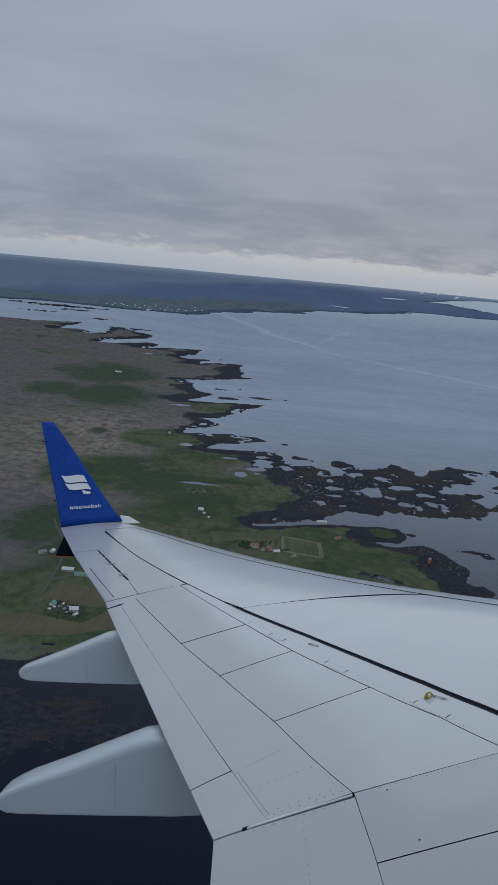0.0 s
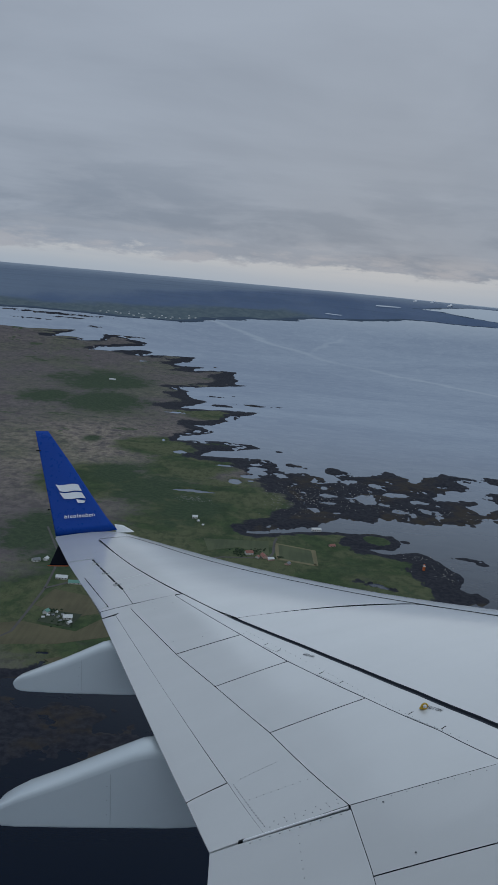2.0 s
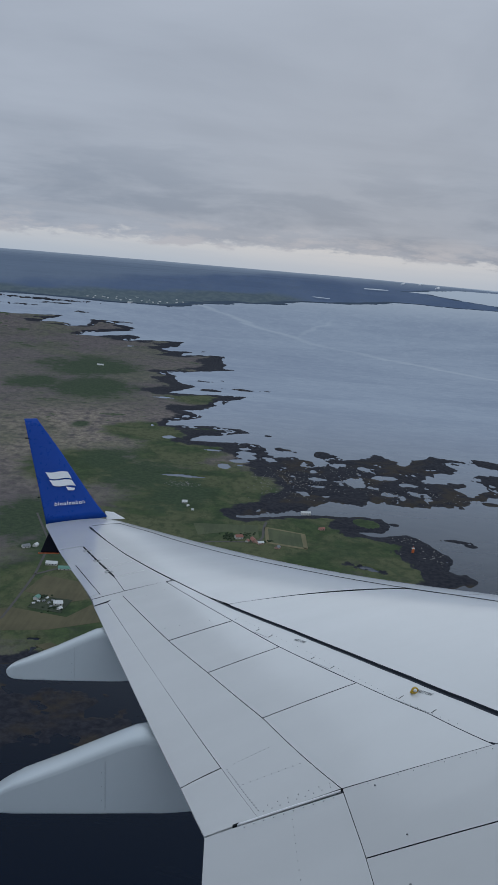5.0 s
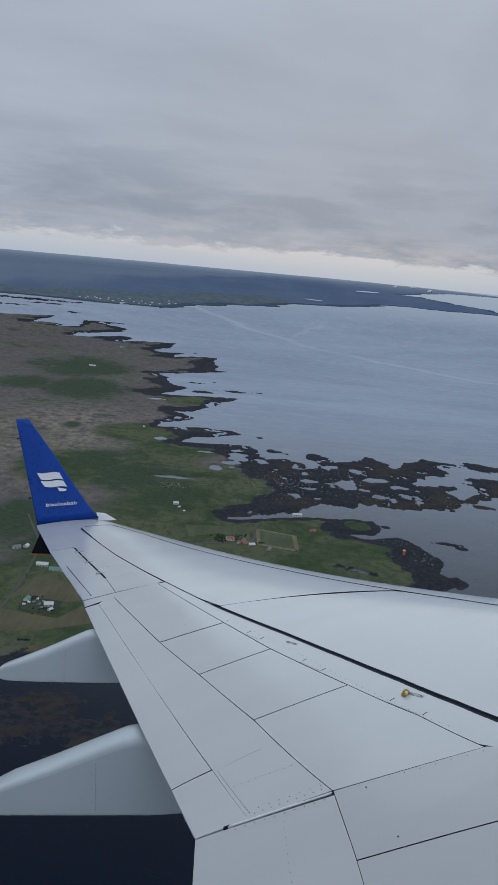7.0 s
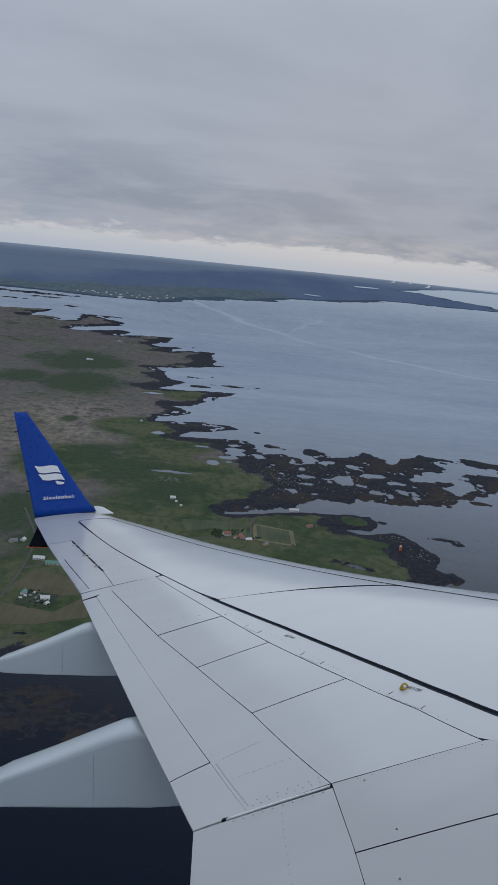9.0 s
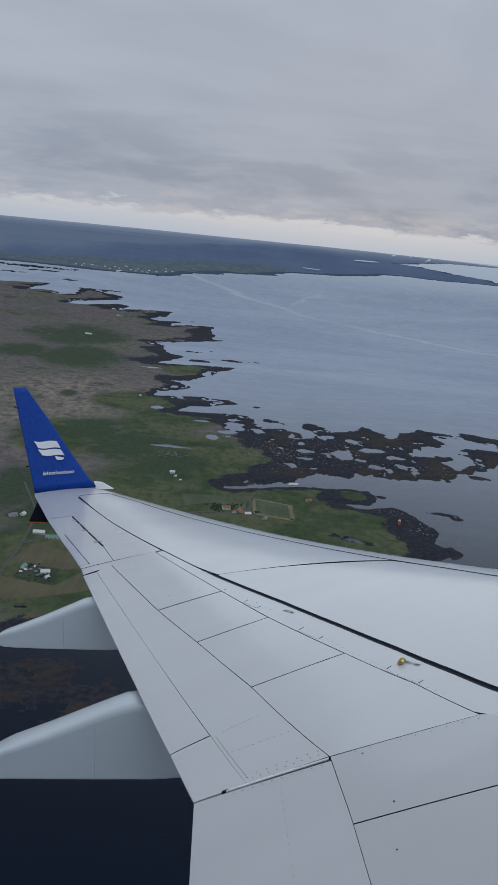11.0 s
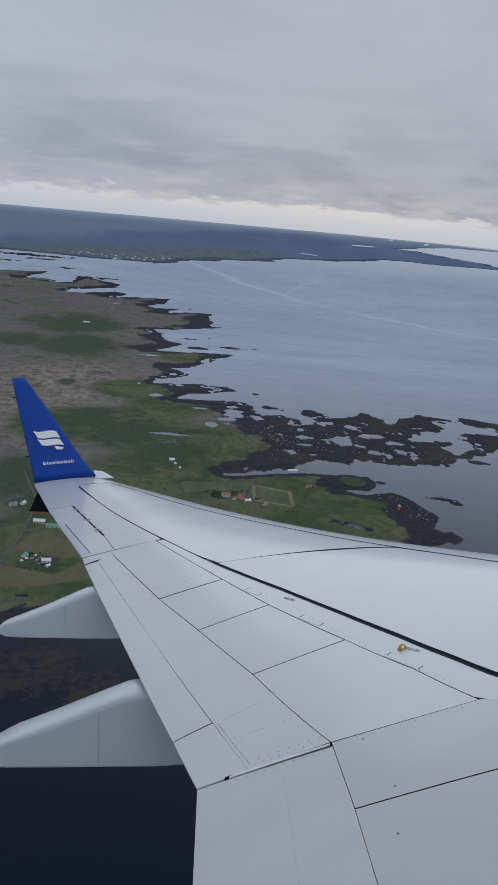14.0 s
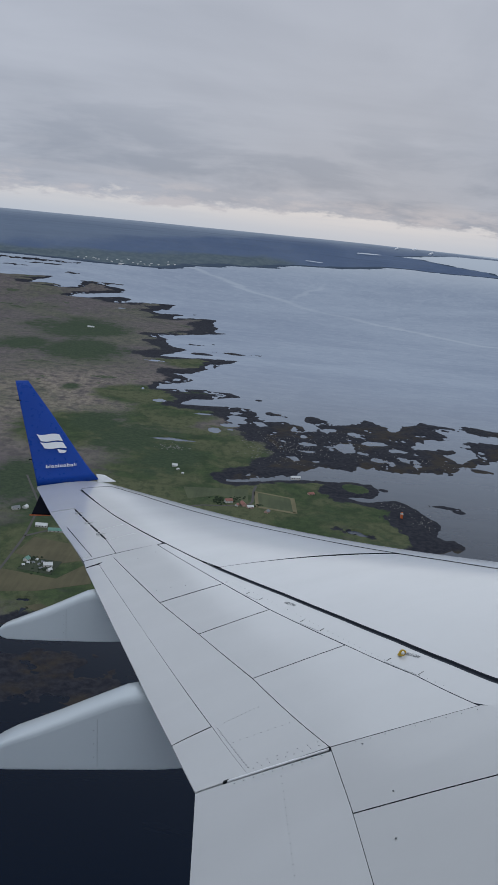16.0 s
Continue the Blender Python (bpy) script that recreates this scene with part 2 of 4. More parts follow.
def sea_material():
    """Water with wind lanes; beyond 650 m it passes into glow painted as haze."""
    m, g, b = material("sea_water")
    co = g.add("ShaderNodeNewGeometry").outputs["Position"]
    b.inputs["Base Color"].default_value = grey(0.0004, 0.0042, 0.0145)
    b.inputs["IOR"].default_value = 1.18
    b.inputs["Specular Tint"].default_value = (0.66, 0.84, 1.0, 1.0)
    slick = g.noise(g.scaled(co, 0.5, 1.0, 1), 0.0016, 6, 0.6, 1.2)
    lane = g.noise(g.scaled(co, 0.22, 1.0, 2.0), 0.006, 6, 0.65, 0.8)
    t = g.math("ADD", g.math("MULTIPLY", slick, 0.5), g.math("MULTIPLY", lane, 0.5))
    g.put(b.inputs["Roughness"], g.step(t, 0.38, 0.62, 0.20, 0.30))
    waves = g.math("ADD", g.noise(g.scaled(co, 1, 1.6, 1), 0.12, 4), g.math("MULTIPLY", g.noise(co, 0.6, 3), 0.4))
    bump(g, b, waves, 0.12, 0.4)
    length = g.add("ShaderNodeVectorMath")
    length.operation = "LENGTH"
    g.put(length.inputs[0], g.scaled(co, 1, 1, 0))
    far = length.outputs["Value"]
    # the haze is an emission colour laid over the water
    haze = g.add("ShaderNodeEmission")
    glow_tone = g.mix(g.step(t, 0.36, 0.64), grey(0.192, 0.234, 0.314), grey(0.234, 0.281, 0.362))
    # lighter and darker ripples are painted into that emission
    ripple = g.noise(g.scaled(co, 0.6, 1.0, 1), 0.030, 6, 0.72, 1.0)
    glow_tone = g.mix(g.step(ripple, 0.45, 0.70, 0.0, 0.28), glow_tone, grey(0.30, 0.35, 0.43))
    glow_tone = g.mix(g.step(ripple, 0.30, 0.50, 0.22, 0.0), glow_tone, grey(0.15, 0.19, 0.27))
    # a long foam line across the bay
    def line(nx, ny, at, wide):
        cut = g.add("ShaderNodeVectorMath")
        cut.operation = "DOT_PRODUCT"
        g.put(cut.inputs[0], co)
        cut.inputs[1].default_value = (nx, ny, 0)
        off = g.math("ADD", g.math("ADD", cut.outputs["Value"], -at), g.math("MULTIPLY", g.math("SUBTRACT", lane, 0.5), 150))
        return g.step(g.math("ABSOLUTE", off), wide * 0.15, wide, 1.0, 0.0)

    across = g.add("ShaderNodeSeparateXYZ")
    g.put(across.inputs[0], co)
    branch = g.math("MULTIPLY", line(-0.842, 0.540, 2102.7, 20), g.math("MULTIPLY", g.step(across.outputs[0], 110, 150), g.step(across.outputs[0], 260, 310, 0.7, 0.0)))
    foam = g.math("MULTIPLY", g.math("MAXIMUM", line(0.537, 0.8435, 3471.0, 26), branch), g.step(slick, 0.40, 0.55, 0.3, 0.75))
    glow_tone = g.mix(g.math("MULTIPLY", foam, 0.6), glow_tone, grey(0.32, 0.37, 0.44))
    # emission turns palest near the horizon, standing in for thick haze
    g.put(haze.inputs[0], g.mix(g.step(far, 4350, 4690), glow_tone, grey(0.36, 0.41, 0.48)))
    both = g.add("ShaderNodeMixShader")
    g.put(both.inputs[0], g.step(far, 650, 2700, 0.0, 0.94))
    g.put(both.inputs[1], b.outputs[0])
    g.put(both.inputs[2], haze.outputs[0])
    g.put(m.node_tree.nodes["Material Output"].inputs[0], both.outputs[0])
    return m


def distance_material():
    """Far land, haze painted into its base colours: grassland by the shore, heath behind, palest last."""
    m, g, b = material("haze_painted_land")
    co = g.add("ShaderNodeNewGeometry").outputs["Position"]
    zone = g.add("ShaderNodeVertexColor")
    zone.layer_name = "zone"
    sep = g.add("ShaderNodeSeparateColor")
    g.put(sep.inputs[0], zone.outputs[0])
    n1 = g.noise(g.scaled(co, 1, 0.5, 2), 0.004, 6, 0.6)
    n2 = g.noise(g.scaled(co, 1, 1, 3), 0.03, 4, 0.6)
    # the blue of these colours stands in for haze
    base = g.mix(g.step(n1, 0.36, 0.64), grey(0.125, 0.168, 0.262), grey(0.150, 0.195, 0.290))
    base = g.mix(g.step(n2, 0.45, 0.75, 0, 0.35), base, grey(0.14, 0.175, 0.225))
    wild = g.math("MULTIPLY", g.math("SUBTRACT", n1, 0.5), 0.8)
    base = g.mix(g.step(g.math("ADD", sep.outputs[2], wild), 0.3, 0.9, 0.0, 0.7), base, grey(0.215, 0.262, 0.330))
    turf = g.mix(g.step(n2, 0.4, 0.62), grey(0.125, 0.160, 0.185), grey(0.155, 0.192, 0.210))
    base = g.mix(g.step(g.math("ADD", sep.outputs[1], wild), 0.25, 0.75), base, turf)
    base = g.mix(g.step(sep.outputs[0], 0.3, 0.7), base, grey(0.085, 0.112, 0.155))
    # zone alpha fades the base colour to haze grey with distance
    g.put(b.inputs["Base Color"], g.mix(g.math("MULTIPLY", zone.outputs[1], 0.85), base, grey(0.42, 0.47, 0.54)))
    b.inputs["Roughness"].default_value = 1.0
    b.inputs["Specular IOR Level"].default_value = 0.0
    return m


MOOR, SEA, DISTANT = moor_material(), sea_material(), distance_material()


# ---- building helpers ----
def part(name, bm, materials, parent=None, label="", smooth=False):
    """Links a bmesh as one mesh object under a thing or a part."""
    me = bpy.data.meshes.new(name)
    bm.normal_update()
    bm.to_mesh(me)
    bm.free()
    for m in materials if isinstance(materials, (list, tuple)) else [materials]:
        me.materials.append(m)
    if smooth:
        for p in me.polygons:
            p.use_smooth = True
    ob = new(name, me)
    if parent is not None:
        ob.parent = parent
    if label:
        ob["label"] = label
    if parent is not None and (parent.name == "aircraft_wing" or parent.parent is not None):
        bent(ob)
    return ob


def box(bm, cx, cy, cz, sx, sy, sz, turn=0.0):
    m = pose(cx, cy, cz, 0, 0, turn) @ Matrix.Diagonal((sx, sy, sz, 1))
    return bmesh.ops.create_cube(bm, size=1.0, matrix=m)["verts"]


# ---- land and sea: the far sheet is drawn in towards the viewer ----
EYE_H, NEAR, REACH = 400.0, 3300.0, 1450.0


def drawn_in(x, y, z=0.0):
    """A place on the wide land, brought inside five kilometres: same direction, less distance beyond NEAR. Also the scale there."""
    d = np.maximum(np.hypot(x, y), 1e-6)
    q = np.maximum(d - NEAR, 0) / REACH
    e = np.where(d < NEAR, d, NEAR + REACH * q / (1 + q))
    s = e / d
    return x * s, y * s, EYE_H * (1 - s) + z * s, s


def lattice(ix, iy, seed):
    h = (ix.astype(np.int64) * 374761393 + iy.astype(np.int64) * 668265263 + seed * 1442695041) & 0x7FFFFFFF
    h = ((h ^ (h >> 13)) * 1274126177) & 0x7FFFFFFF
    return ((h ^ (h >> 16)) & 0xFFFF) / 65535.0


def value_noise(x, y, seed):
    ix, iy = np.floor(x), np.floor(y)
    fx, fy = x - ix, y - iy
    fx, fy = fx * fx * (3 - 2 * fx), fy * fy * (3 - 2 * fy)
    a, b = lattice(ix, iy, seed), lattice(ix + 1, iy, seed)
    c, d = lattice(ix, iy + 1, seed), lattice(ix + 1, iy + 1, seed)
    return (a * (1 - fx) + b * fx) * (1 - fy) + (c * (1 - fx) + d * fx) * fy


def fbm(x, y, size, seed, octaves=5):
    """Noise from -1 to 1 whose largest bumps are size metres wide."""
    total, amp, norm = 0, 1.0, 0.0
    for k in range(octaves):
        total = total + amp * (value_noise(x / size + 17.3 * k, y / size - 9.1 * k, seed + k) * 2 - 1)
        norm += amp
        amp *= 0.55
        size *= 0.48
    return total / norm


def inside(poly, x, y):
    """Signed distance to a closed outline, positive inside."""
    best = np.full(x.shape, 1e12)
    odd = np.zeros(x.shape, bool)
    for (ax, ay), (bx, by) in zip(poly, poly[1:] + poly[:1]):
        dx, dy = bx - ax, by - ay
        t = np.clip(((x - ax) * dx + (y - ay) * dy) / (dx * dx + dy * dy + 1e-9), 0, 1)
        best = np.minimum(best, (x - ax - t * dx) ** 2 + (y - ay - t * dy) ** 2)
        odd ^= ((ay > y) != (by > y)) & (x < (bx - ax) * (y - ay) / (by - ay + 1e-12) + ax)
    return np.sqrt(best) * np.where(odd, 1, -1)


# outlines in metres: coast of the bay, farm point, tidal reef, far shore
COAST_FAR = [
    (-1565, 4914), (-1471, 4880), (-1406, 4948), (-1316, 4982), (-1224, 5070), (-1213, 4913), (-1232, 4718), (-1219, 4522), (-1183, 4581),
    (-1068, 4595), (-1043, 4437), (-969, 4508), (-1020, 4930), (-905, 4845), (-828, 4963), (-879, 4780), (-727, 4609), (-714, 4450),
    (-808, 4276), (-898, 4127), (-876, 4004), (-805, 4021), (-697, 4200), (-617, 4150), (-641, 3942), (-564, 4032), (-417, 4066), (-416, 3855),
    (-473, 3703), (-423, 3645), (-322, 3693), (-365, 3599), (-366, 3517), (-252, 3608)]
COAST_BAY = [
    (-190, 3617), (-186, 3390), (-162, 3325), (-173, 3196), (-131, 3192), (-211, 3089), (-293, 3022), (-354, 2952), (-306, 2908), (-303, 2814),
    (-272, 2747), (-223, 2696), (-250, 2621), (-293, 2539), (-255, 2530), (-176, 2553), (-95, 2572), (-43, 2591), (-104, 2470), (-119, 2372),
    (-180, 2273), (-218, 2258), (-153, 2192), (-196, 2120), (-231, 2094), (-240, 2022), (-189, 2050), (-112, 2068), (-57, 2056), (-43, 2016),
    (-93, 1966), (-144, 1949), (-163, 1882), (-127, 1886), (-60, 1891), (-4, 1746), (64, 1585), (43, 1439), (-31, 1344)]
COAST_POINT = [
    (-30, 1329), (33, 1344), (118, 1380), (207, 1385), (215, 1350), (195, 1313), (154, 1306), (183, 1286), (240, 1313),
    (268, 1266), (289, 1209), (273, 1156), (294, 1140), (287, 1106), (234, 1061), (150, 967), (55, 935), (-71, 896),
    (-150, 835), (-185, 795), (-222, 772), (-276, 752), (-700, 700), (-2500, 1500), (-3500, 4500)]
REEF = [
    (-58, 1898), (-8, 1898), (8, 1863), (4, 1804), (31, 1778), (67, 1794), (102, 1767), (119, 1738), (132, 1744), (148, 1831), (165, 1822),
    (188, 1811), (230, 1868), (252, 1895), (288, 1833), (311, 1822), (325, 1871), (385, 1938), (413, 1910), (448, 1898), (402, 1850),
    (410, 1787), (347, 1746), (323, 1680), (357, 1671), (409, 1705), (411, 1684), (380, 1645), (394, 1569), (367, 1499), (327, 1503),
    (263, 1480), (224, 1487), (195, 1499), (181, 1461), (152, 1468), (123, 1480), (107, 1452), (81, 1407), (43, 1384), (5, 1364), (-30, 1335),
   ]
REEF_ARM = [
    (432, 1728), (480, 1762), (523, 1789), (585, 1844), (590, 1796), (522, 1700), (491, 1662), (446, 1620), (414, 1580), (412, 1603),
    (460, 1667), (448, 1694)]
REEF_BAR = [
    (476, 1932), (502, 1938), (553, 1904), (588, 1876), (592, 1847), (551, 1830), (502, 1856), (481, 1874)]
# pools on the reef: x, y, half widths
REEF_POOLS = [(65, 1630, 10, 18), (181, 1619, 17, 32), (108, 1625, 27, 16), (150, 1620, 11, 9), (207, 1746, 12, 16), (246, 1681, 32, 17), (291, 1641, 21, 16), (242, 1551, 14, 11), (83, 1507, 7, 12), (111, 1566, 17, 11),
              (19, 1746, 10, 16), (-30, 1766, 19, 16), (32, 1577, 6, 9), (167, 1765, 13, 16), (316, 1625, 10, 9), (300, 1827, 17, 14), (105, 1684, 6, 10), (215, 1594, 8, 9), (124, 1503, 7, 6)]
NEAR_REEF = [(-241, 726), (-181, 739), (-108, 743), (-81, 676), (-120, 609), (-189, 574), (-300, 600)]
# low rocks off the shore: x, y, half width across, half width along the view
SKERRIES = [(223, 1362, 8, 7), (313, 1301, 19, 13), (331, 1284, 9, 8), (296, 1127, 14, 21), (520, 1900, 56, 20), (500, 1760, 62, 20), (560, 1820, 30, 40), (148, 1842, 31, 30), (49, 1865, 19, 18),
            (-194, 2826, 31, 26), (-152, 2871, 13, 20), (-170, 2637, 28, 18), (-67, 2708, 64, 20), (-1741, 6424, 332, 110),
            (-1668, 5713, 91, 80), (-1204, 5437, 42, 60), (-892, 4912, 92, 36), (-1557, 6068, 89, 60),
            (-295, 3727, 45, 28), (10, 2004, 7, 10), (430, 1551, 17, 13)]
# round islet with a grassy middle beside the point, and bare rock on the point's end: x, y, radius
ISLET = (179, 1350, 36)
BARE = [(262, 1200, 42), (228, 1283, 26), (190, 1290, 16), (285, 1130, 36), (140, 1330, 22), (250, 1110, 22), (156, 1138, 17), (168, 1128, 15)]
FAR_SHORE = [
    (-2299, 6505), (-2026, 6709), (-1594, 6708), (-1235, 6637), (-738, 6777), (-623, 7197), (-629, 7813), (49, 8484), (233, 9487),
    (826, 10080), (1734, 11947), (2411, 11516), (3135, 11984), (3470, 12279), (3533, 14324), (3349, 16111), (3296, 19511),
    (2903, 19813), (5748, 27869), (7584, 29358), (8736, 26686), (9300, 29500), (7500, 39500), (9000, 70000), (-40000, 70000), (-9000, 8000)]
# still water on the land: x, y, half widths
PONDS = [(-138, 1559, 42, 9), (-210, 1898, 14, 14), (-26, 1800, 22, 14), (10, 1770, 16, 12), (-45, 1720, 16, 14), (-600, 3700, 20, 30), (-293, 2429, 27, 18), (-201, 2167, 9, 18),
         (-99, 1801, 18, 9), (-71, 1666, 14, 22), (-33, 1838, 12, 12), (-28, 1762, 19, 16), (-42, 1679, 6, 8), (-218, 829, 9, 6), (155, 1140, 9, 6), (166, 1131, 6, 5)]
# dark moss: x, y, radius
MOSSES = [(-215, 1520, 110), (-140, 1420, 90), (-300, 1640, 80), (-330, 1230, 110), (-260, 1150, 90), (-420, 1950, 40), (-600, 2960, 230), (-520, 2480, 180), (-680, 2500, 130)]
# green country: x, y, radius
MEADOWS = [(-80, 1480, 170), (60, 1260, 170), (-190, 960, 160), (-60, 1300, 190),
           (-130, 2430, 70), (200, 1200, 110), (-170, 2110, 50), (-150, 2010, 50), (-330, 1560, 110), (-190, 1720, 90), (20, 1100, 160), (-270, 1933, 100), (-203, 2446, 80), (-168, 1790, 100)]


def ring_axis():
    """Bearings round the viewer, close together ahead and wide apart behind."""
    fine = np.arange(-23, 23.001, 0.052)
    wide = np.concatenate([np.arange(27, 180, 6.0), np.arange(180, 334, 6.0)])
    return np.radians(np.concatenate([fine, wide]))


def sheet(name, bearings, depressions, height, materials, keep=None, zones=None, closed=False):
    """A sheet of ground over bearings and angles below the horizon; height(x, y) gives metres."""
    b, d = np.meshgrid(bearings, depressions)
    dist = EYE_H / np.tan(np.radians(d))
    x, y = dist * np.sin(b), dist * np.cos(b)
    level, zone = height(x, y)
    px, py, pz, _ = drawn_in(x, y, level)
    rows, cols = b.shape
    idx = np.arange(rows * cols).reshape(rows, cols)
    right = np.roll(idx, -1, 1) if closed else idx[:, 1:]
    left = idx if closed else idx[:, :-1]
    faces = np.stack([left[:-1], right[:-1], right[1:], left[1:]], -1).reshape(-1, 4)
    if keep is not None:
        faces = faces[keep(level).ravel()[faces].any(1)]
    used = np.unique(faces)
    back = np.zeros(rows * cols, np.int64)
    back[used] = np.arange(len(used))
    verts = np.stack([px.ravel(), py.ravel(), pz.ravel()], 1)[used]
    me = bpy.data.meshes.new(name)
    me.vertices.add(len(verts))
    me.vertices.foreach_set("co", verts.astype(np.float32).ravel())
    me.loops.add(len(faces) * 4)
    me.loops.foreach_set("vertex_index", back[faces].astype(np.int32).ravel())
    me.polygons.add(len(faces))
    me.polygons.foreach_set("loop_start", np.arange(0, len(faces) * 4, 4, dtype=np.int32))
    me.update(calc_edges=True)
    if zone is not None:
        layer = me.color_attributes.new("zone", "FLOAT_COLOR", "POINT")
        rgba = np.stack([c.ravel()[used] for c in zone], 1)
        layer.data.foreach_set("color", rgba.astype(np.float32).ravel())
    me.materials.append(materials)
    me.polygons.foreach_set("use_smooth", np.ones(len(faces), bool))
    return new(name, me)


def land_height(x, y):
    near = np.clip(np.hypot(x, y) / 1500, 0.5, 2)
    wobble = fbm(x, y, 60, 3, 6)
    fine = fbm(x, y, 26, 9, 4)
    wx, wy = x + 6 * fbm(x, y, 60, 21, 4) * near, y + 10 * fbm(x, y, 60, 22, 4) * near
    bay = inside(COAST_FAR + COAST_BAY + COAST_POINT, wx, wy)
    main = bay + (5 * wobble + 7 * fbm(x, y * 0.5, 38, 24, 5)) * near + 5 * fine
    ragged = 16 * fbm(x, y * 0.7, 46, 34, 6) + 13 * fbm(x, y * 0.6, 13, 36, 4)
    reef = np.maximum(inside(REEF, x, y), np.maximum(inside(REEF_ARM, x, y), inside(REEF_BAR, x, y))) + ragged + 2
    for cx, cy, rx, ry in REEF_POOLS:
        d = np.sqrt(((x - cx) / rx) ** 2 + ((y - cy) / ry) ** 2)
        reef = np.minimum(reef, (d - 1.0) * min(rx, ry) + 0.7 * ragged)
    reef = np.minimum(reef, 60 * (0.40 - fbm(x, y * 0.7, 22, 39, 4)))
    low = np.minimum(inside(NEAR_REEF, wx, wy), 10) + 80 * fbm(x, y, 50, 41, 5) + 8
    low = np.where(inside(NEAR_REEF, wx, wy) > -20, low, -50)
    isles = np.full(x.shape, -1e6)
    torn = fbm(x, y * 0.45, 40, 25, 6)
    for cx, cy, rx, ry in SKERRIES:
        d = np.sqrt(((x - cx) / rx) ** 2 + ((y - cy) / ry) ** 2)
        isles = np.maximum(isles, (1 - d + 1.5 * torn + 0.5 * fine) * min(rx, ry))
    islet = (1 - np.hypot(x - ISLET[0], (y - ISLET[1]) * 0.9) / ISLET[2] + 0.25 * torn) * ISLET[2]
    isles = np.maximum(isles, islet)
    shore = np.maximum(np.maximum(main, isles), np.maximum(reef, low))
    level = np.where(shore > 0, np.minimum(shore * 0.09, 2.0), np.maximum(shore * 0.12, -4.0))
    # tidal pools in the outer fringe of the land
    pools = np.clip(fbm(x, y * 0.6, 45, 51, 4) - 0.36, 0, 1) * 40 * np.clip((38 - main) / 10, 0, 1) * (main > -5)
    level = level - pools
    for cx, cy, rx, ry in PONDS:
        d = np.sqrt(((x - cx) / rx) ** 2 + ((y - cy) / ry) ** 2) + 0.5 * fine + 0.9 * torn
        level = level - 3.5 * np.clip((1.15 - d) * 4, 0, 1)
    hills = np.clip((np.hypot(x, y) - 1900) / 1500, 0, 1) * np.clip(main / 200, 0, 1)
    level = level + hills * (6 + 8 * fbm(x, y, 500, 61, 3))
    fringe = (26 + 75 * (fbm(x, y, 90, 71, 4) + 0.25)) * near
    fringe = fringe + 34 * np.clip((y - 1850) / 900, 0, 1) * np.clip((x + 900) / 500, 0, 1)
    rock = np.clip(1.15 - np.maximum(main, 0) / np.maximum(fringe, 9), 0, 1)
    rock = np.where((main > 2) & (reef < 0), np.minimum(rock, 0.86), rock)
    for cx, cy, r in BARE:
        rock = np.maximum(rock, np.clip(1.6 - np.hypot(x - cx, (y - cy) * 0.9) / r + 1.6 * torn, 0, 0.86))
    rock = np.where(islet > 15, 0.0, rock)
    green = np.zeros(x.shape)
    for cx, cy, r in MEADOWS:
        green = np.maximum(green, 1 - ((x - cx) ** 2 + ((y - cy) * 0.8) ** 2) / (r * r) * 0.6)
    green = np.where(islet > 15, 1.0, green)
    green = np.clip(green + 0.25 * fbm(x, y, 120, 81, 4), 0, 1)
    dry = np.clip(0.05 + 0.4 * fbm(x, y, 420, 91, 4) + 1.2 * np.exp(-((x + 420) / 240) ** 2 - ((y - 1850) / 360) ** 2), 0, 1)
    moss = np.zeros(x.shape)
    for cx, cy, r in MOSSES:
        moss = np.maximum(moss, 1 - np.hypot(x - cx, (y - cy) * 0.6) / r)
    moss = np.clip(moss * 0.95 + 0.40 * fbm(x, y * 0.7, 160, 87, 5), 0, 1)
    return level, (rock, green, dry, moss)


def far_height(x, y):
    d = np.hypot(x, y)
    wx, wy = x + 190 * fbm(x, y, 700, 13, 6), y + 480 * fbm(x, y, 700, 14, 6)
    shore = inside(FAR_SHORE, wx, wy)
    level = np.where(shore > 0, 5 + np.minimum(shore * 0.01, 40), -60)
    level = level + np.where(shore > 0, 12 * fbm(x, y, 2600, 15, 3) * np.clip((shore - 500) / 2500, 0, 1), 0)
    rock = np.clip(1.2 - shore / (160 + 260 * np.clip(fbm(x, y, 800, 16, 4) + 0.3, 0, 1)), 0, 1)
    green = np.clip(1 - np.abs(shore - 500) / 1500, 0, 1) * np.clip((600 - x) / 700, 0, 1)
    # pale and the last channel paint haze: farther off and to the left
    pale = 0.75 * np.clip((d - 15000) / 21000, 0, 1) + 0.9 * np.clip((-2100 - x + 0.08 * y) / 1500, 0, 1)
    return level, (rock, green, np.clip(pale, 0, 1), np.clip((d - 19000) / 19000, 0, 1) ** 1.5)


def flat_height(x, y):
    return np.zeros(x.shape), None


ahead = np.radians(np.arange(-23, 23.001, 0.052))
down = np.concatenate([np.arange(2.6, 20, 0.036), np.arange(20, 37, 0.065)])
ground = tagged(sheet("ground", ahead, down, land_height, MOOR, keep=lambda z: z > -1.2),
                "low brown moor and green coast with dark rocky shore", "land", kind="structure")
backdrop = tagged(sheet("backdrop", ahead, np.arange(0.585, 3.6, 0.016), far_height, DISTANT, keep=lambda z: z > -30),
                  "far shore with low headlands, painted in haze blue", "land", kind="structure")
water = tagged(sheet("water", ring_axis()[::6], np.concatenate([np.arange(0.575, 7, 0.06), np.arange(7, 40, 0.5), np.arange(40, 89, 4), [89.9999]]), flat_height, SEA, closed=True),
               "calm grey-blue sea with wind lanes, painted haze glow far out", "water", kind="structure")


